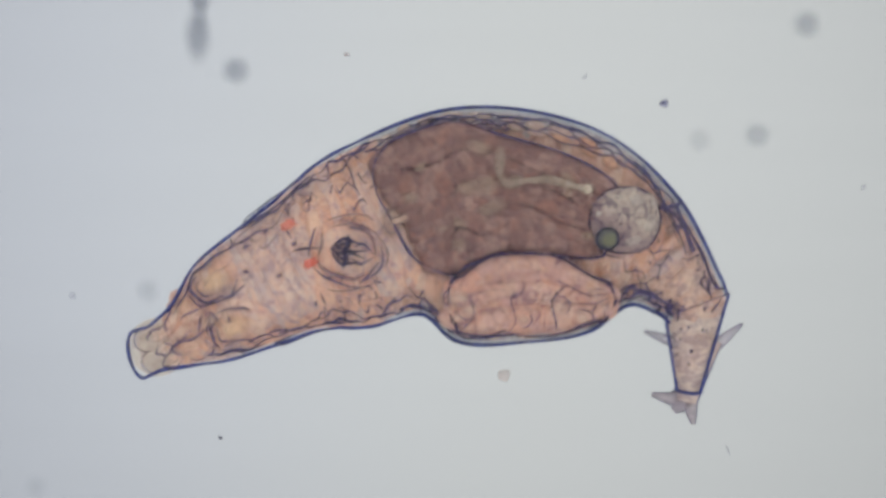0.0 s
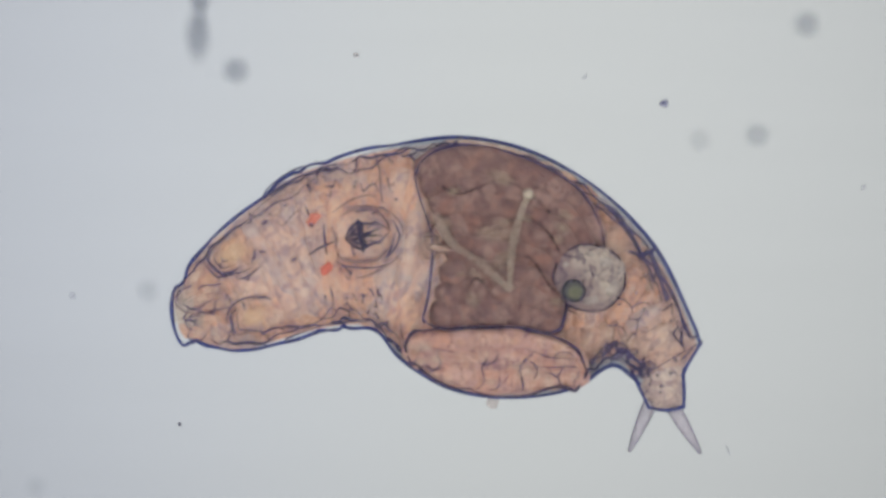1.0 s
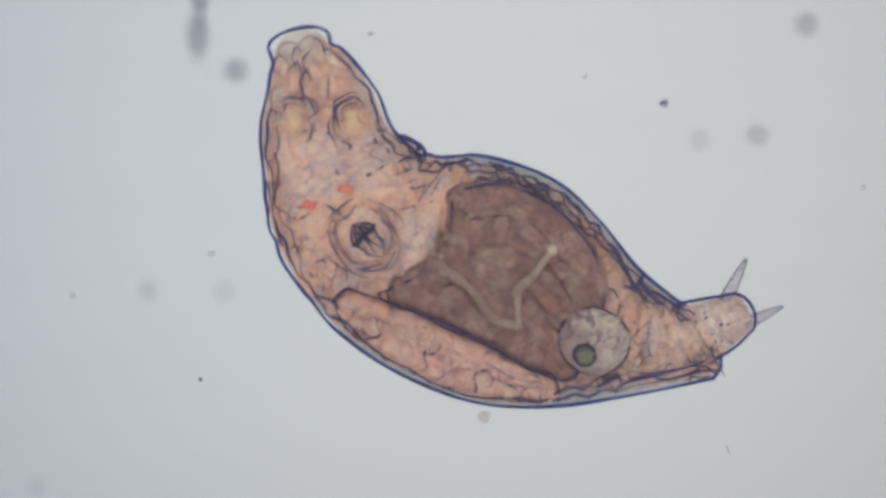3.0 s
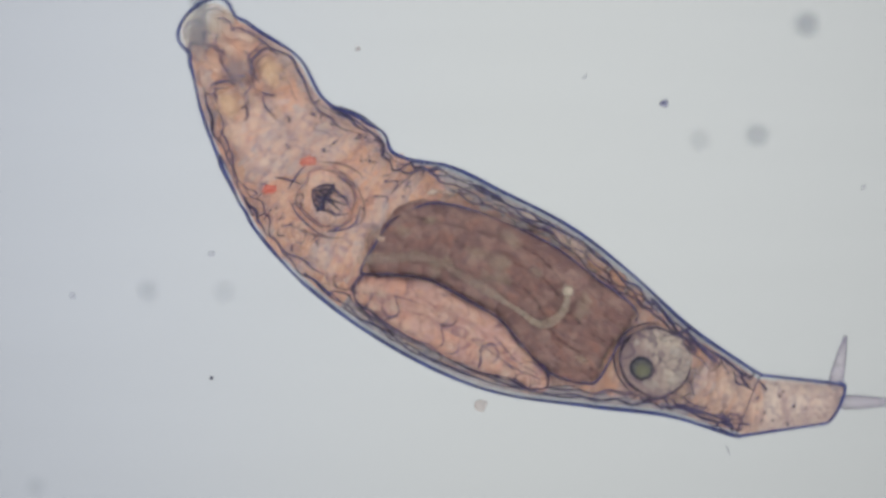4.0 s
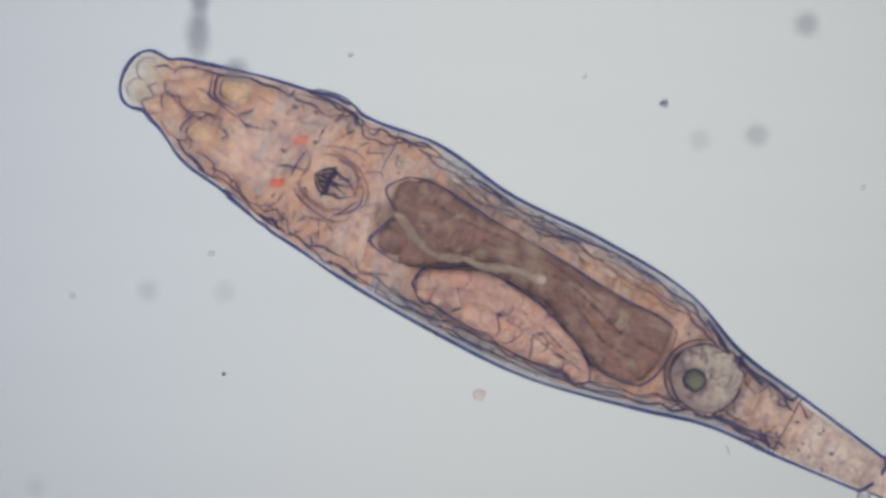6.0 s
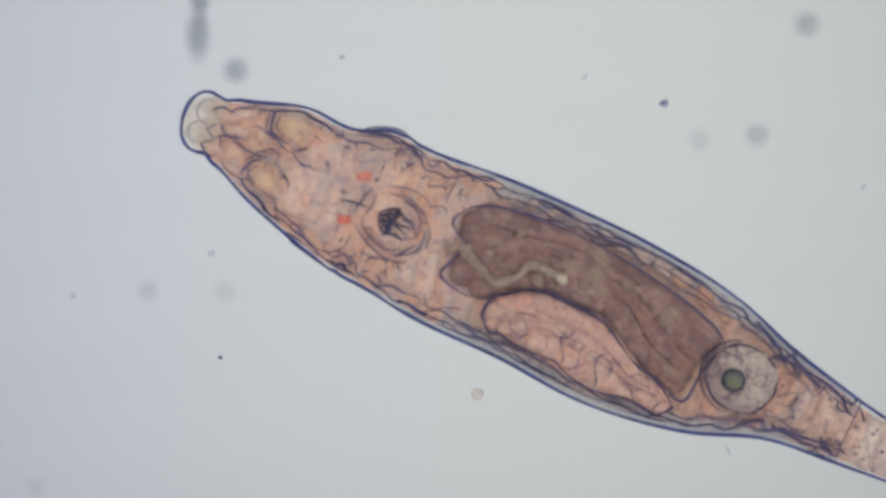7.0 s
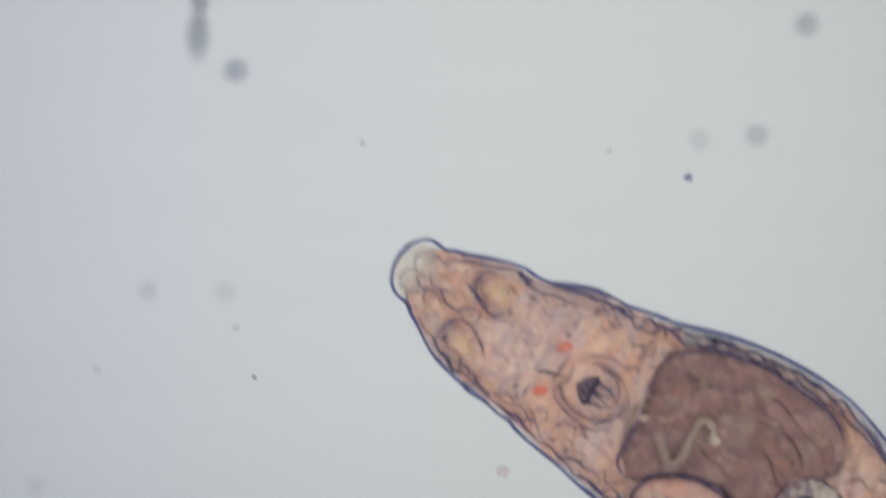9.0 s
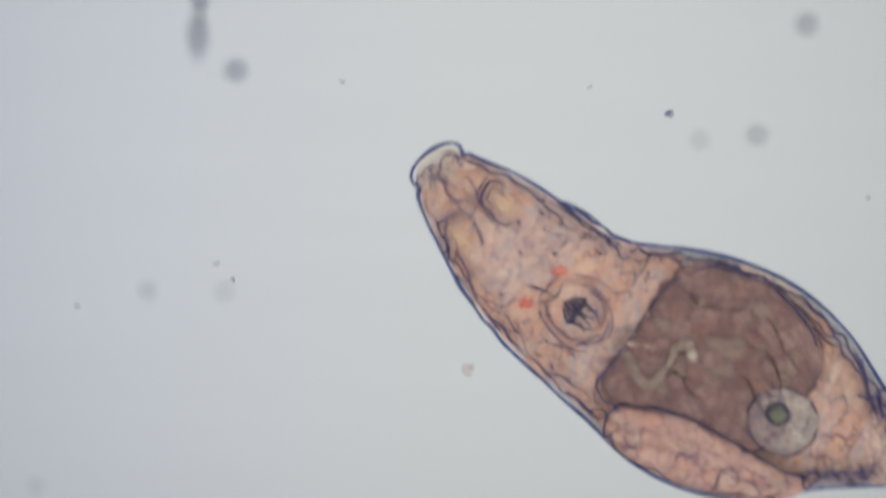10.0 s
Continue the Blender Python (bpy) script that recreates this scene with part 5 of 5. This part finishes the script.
def folds():
    """Wrinkles of skin and strands of muscle: winding lines that follow the body."""
    rnd = random.Random(4)

    def strand(kind, s0, v0, ds, dv, n, r, mat, z):
        """A winding line from station s0; it tapers at both ends."""
        a, b, p = rnd.uniform(0.05, 0.25) * abs(ds), rnd.uniform(0.08, 0.22) * (abs(ds) + abs(dv)), rnd.uniform(0, 6)
        pts = []
        for k in range(n + 1):
            f = k / n
            s = float(np.clip(s0 + ds * f + a * math.sin(5 * f + p), 0.05, n_))
            pts.append(body(s, float(np.clip(v0 + dv * f + b * math.sin(6 * f + 2 * p), -.93, .93))))
        for k, (x, y) in enumerate(zip(pts, pts[1:])):
            d = y - x
            gap = np.hypot(d[:, 0], d[:, 1])
            w = r * (0.45 + 0.55 * math.sin(math.pi * (k + 0.5) / n))
            ob = part(kind, rod(float(np.percentile(gap, 92)) + 1, w), mat, rotifer)
            moving(ob, (x + y) / 2, np.unwrap(np.arctan2(-d[:, 1], d[:, 0])), z)

    for k in range(58):
        v0 = rnd.uniform(-0.9, 0.9)
        if k % 4:
            v0 = math.copysign(0.55 + 0.38 * abs(v0), v0)
        s0 = rnd.uniform(0.7, 3.7)
        across = rnd.random() < 0.3
        z = 60 + 42 * (1 - 0.5 * v0 * v0)
        strand("wrinkle", s0, v0, rnd.uniform(-.08, .08) if across else rnd.uniform(0.06, 0.26), rnd.uniform(-.22, .22) if across else rnd.uniform(-.14, .14), 8, rnd.uniform(1.0, 2.3), (M_CREASE, M_CREASE, M_FOLD)[k % 3], z)
    for s0, v0, rx, ry, a0, a1 in ((.16, -.45, 20, 15, 60, 190), (.18, .1, 19, 14, 120, 280), (.2, .6, 20, 16, 100, 290), (.38, -.12, 27, 15, 150, 300), (.42, .36, 26, 15, 80, 260),
                                   (.36, -.66, 24, 13, 30, 170), (.62, .08, 30, 15, 170, 320), (.66, -.2, 22, 12, 40, 160), (.95, .1, 30, 17, 100, 200), (1.25, -.25, 28, 18, 200, 300)):
        nodule = part("head_nodule", pillow(rx * 1.2, ry * 0.8, 5, 2.1, 16, 8, 0.3), M_NODULE, rotifer)
        moving(nodule, body(s0 + 0.08, v0), heading(s0 + 0.15) + rnd.gauss(0, 0.25), 86)
        ring = [(1.2 * rx * math.cos(radians(a)) * (1 + 0.1 * math.sin(0.08 * a + rx)), 0.8 * ry * math.sin(radians(a)) * (1 + 0.2 * math.sin(0.06 * a)), 5) for a in np.linspace(a0, a1, 16)]
        part("nodule_edge", tube(ring, [0.4 + 1.5 * math.sin(math.pi * (q + .5) / 16) for q in range(16)], 6), M_ARC, nodule)
    for _ in range(15):
        s0, v0 = rnd.uniform(7.1, 8.6), rnd.uniform(-0.8, 0.8)
        strand("foot_fold", s0, v0, rnd.uniform(0.1, 0.5), rnd.uniform(-.3, .3), 7, rnd.uniform(1.0, 1.8), M_FOLD, 50 + 36 * (1 - 0.5 * v0 * v0))
    for k in range(7):
        strand("crumple", rnd.uniform(7.9, 8.8), rnd.choice((-1, 1)) * rnd.uniform(0.6, 0.93), rnd.uniform(0.08, 0.25), rnd.uniform(-.2, .2), 5, rnd.uniform(1.2, 1.9), M_ARC, 80)
    for k in range(9):
        strand("crumple", rnd.uniform(8.55, 9.05), rnd.choice((-1, 1)) * rnd.uniform(0.55, 0.9), rnd.uniform(0.1, 0.3), rnd.uniform(-.25, .25), 5, rnd.uniform(1.4, 2.2), M_ARC, 78)
    for _ in range(9):
        s0, v0 = rnd.uniform(3.8, 6.6), rnd.choice((-1, 1)) * rnd.uniform(0.72, 0.92)
        strand("muscle_strand", s0, v0, rnd.uniform(0.5, 1.2), rnd.uniform(-.06, .06), 7, rnd.uniform(1.2, 2.2), M_FOLD, 74)


folds()


# streaks in the yolk gland, small dark granules in head and trunk end
for q0_, q1_, w0_, w1_ in ((.15, .45, .55, .4), (.52, .85, .62, .5), (.6, .8, .35, .4)):
    chain("yolk_streak", lambda k: gland(q0_ + (q1_ - q0_) * k, w0_ + (w1_ - w0_) * k + 0.04 * math.sin(6 * k + 9 * q0_)), 9, 1.0, M_FOLD, 114, vary=0.6)
for k_ in range(44):
    s_ = RND.uniform(7.1, 9.8) if k_ < 30 else RND.uniform(0.9, 3.8)
    v_ = RND.uniform(-0.8, 0.8)
    r_ = RND.uniform(1.8, 3.6)
    ob_ = part("granule", pillow(r_ * RND.uniform(1, 1.9), r_, 2, 2.0, 8, 6, 0.35), M_FOLD, rotifer)
    moving(ob_, body(s_, v_), heading(s_) + RND.uniform(-1, 1), 52 + 38 * (1 - 0.5 * v_ * v_))


# ---- specks in the water and on the slide, dust on the optics ----
STAGE = {0.0: (0, 0), 8.8: (0, 0), 8.9: (22, 68), 9.0: (43, 131), 9.1: (59, 180), 9.2: (64, 190), 9.3: (61, 187), 9.4: (60, 182),
         9.5: (54, 154), 9.6: (49, 135), 9.7: (45, 122), 9.8: (36, 97), 9.9: (20, 48), 10.0: (9, 18)}
STAGE_XY = smooth_through(sorted(STAGE), np.array([STAGE[t] for t in sorted(STAGE)], float), TIMES)


def drifting(*rows):
    k = np.array(rows, float)
    return smooth_through(k[:, 0], k[:, 1:], TIMES)


def speck(name, rx, ry, rz, material, path, label, turn=0.0, lumps=1):
    rnd = random.Random(name + str(rx))
    verts, faces = [], []
    for _ in range(lumps):
        v, f = pillow(rx, ry, rz, 2.1, 12, 8, 0.5)
        ox, oy = (rnd.uniform(-1.1, 1.1) * rx, rnd.uniform(-.8, .8) * ry) if lumps > 1 else (0, 0)
        faces += [tuple(i + len(verts) for i in q) for q in f]
        verts += [(x + ox, y + oy, z) for x, y, z in v]
    ob = new(name, mesh(name, verts, faces, material))
    tagged(ob, label, "speck")
    return moving(ob, path, turn, rz)


def dust():
    on_slide = lambda x, y: STAGE_XY + (x, y)
    speck("debris_speck", 6, 4.5, 4, M_SPECK, on_slide(1173, 186), "small violet debris speck on the slide", 0.5, 4)
    speck("faint_speck", 6, 3, 3, M_FAINT, on_slide(1035, 136), "tiny faint violet speck on the slide", 0.8)
    speck("dark_dot", 3.4, 3.4, 3, M_DOT, drifting((0, 390, 775), (.5, 343, 762), (1, 318, 751), (1.5, 337, 716), (2, 343, 695), (3.5, 362, 668), (4.5, 385, 671),
          (6.5, 397, 655), (7, 390, 633), (7.5, 377, 592), (8, 383, 557), (8.5, 392, 541), (8.8, 400, 541), (9, 450, 668), (9.2, 466, 705), (9.5, 457, 655), (9.7, 450, 628), (10, 412, 495)),
          "tiny dark round particle drifting in the water")
    speck("round_cell", 11, 11, 8, M_PALE_CELL, drifting((0, 892, 665), (.5, 878, 698), (1, 872, 713), (1.5, 860, 735), (2, 857, 747), (3.5, 857, 731), (4.5, 842, 708),
          (5, 838, 706), (6.5, 852, 698), (7.5, 838, 698), (8.5, 836, 688), (8.8, 842, 698), (9, 890, 836), (9.2, 900, 868), (9.5, 886, 817), (9.7, 878, 795), (10, 828, 655)),
          "small pale pink round cell drifting in the water")
    speck("brown_grain", 5, 4, 3, M_GRAIN, drifting((0, 613, 97), (1, 630, 98), (1.5, 630, 90), (2.2, 633, 87), (3.3, 660, 55), (4, 633, 87), (4.5, 628, 95), (5, 632, 98), (6.5, 612, 98),
          (7.5, 598, 108), (8, 593, 120), (8.5, 594, 124), (8.8, 602, 124), (9, 641, 254), (9.2, 669, 317), (9.5, 660, 281), (9.7, 648, 245), (10, 605, 145)),
          "tiny brown grain drifting in the water")
    speck("faint_fibre", 2.5, 11, 2, M_FAINT, on_slide(1288, 796), "faint short fibre on the slide", 0.35)
    speck("faint_grain", 7, 5, 3, M_FAINT, on_slide(374, 449), "faint grey grain on the slide", 0.2)
    speck("faint_grain", 6, 4, 3, M_FAINT, on_slide(1528, 332), "faint grey grain on the slide", 1.2)
    speck("faint_grain", 6, 6, 3, M_FAINT, on_slide(128, 524), "faint grey grain on the slide", 0.7)
    speck("pale_ring_cell", 10, 10, 6, M_PALE_CELL, on_slide(-39, -162), "pale round cell on the slide")
    speck("debris_clump", 11, 14, 7, M_DEBRIS, on_slide(66, -171), "dark reddish debris clump on the slide", 0.1, 5)
    speck("debris_speck", 8, 7, 5, M_SPECK, on_slide(87, -159), "violet speck beside the debris clump", 0.3)
    speck("debris_speck", 6, 9, 5, M_GRAIN, on_slide(31, -170), "pale brown speck beside the debris clump", 0.2, 2)


dust()


def optics():
    lens = new("objective_lens", mesh("objective_lens", *disc(1000, 590, 600), M_GLASS, False))
    tagged(lens, "clear round glass front of the objective", "lens", kind="structure")
    lens.visible_shadow = False
    for k, (x, y, rx, ry, strength) in enumerate(((416, 125, 27, 27, .40), (1427, 43, 27, 27, .32), (1340, 238, 25, 25, .26), (1238, 248, 24, 24, .13),
                                                  (262, 514, 24, 24, .15), (397, 516, 24, 24, .10), (351, 62, 25, 50, .46), (355, 2, 22, 24, .4), (354, 28, 16, 36, .16), (65, 862, 22, 22, .09))):
        m = haze("soft grey dust", (96, 104, 124), strength * 0.7, 0.05)
        ob = new("dust_spot", mesh("dust_spot", *pillow(rx, ry, 1.5, 2.0, 28, 8, 0.12), m))
        tagged(ob, "soft grey out-of-focus dust spot on the lens", "dust", group="dust on the lens")
        ob.location = at(x, y, 601.5)


optics()


# ---- everything that moves ----
def motions():
    for ob, xy, angle, z in MOVERS:
        rows = [(t, Matrix.Translation(at(p[0], p[1], z)) @ Matrix.Rotation(a, 4, "Z")) for t, p, a in zip(TIMES, xy, angle)]
        walk(ob, rows)
    walk(slide, [(t, Matrix.Translation((p[0] * U, -p[1] * U, 0))) for t, p in zip(TIMES, STAGE_XY)])


motions()
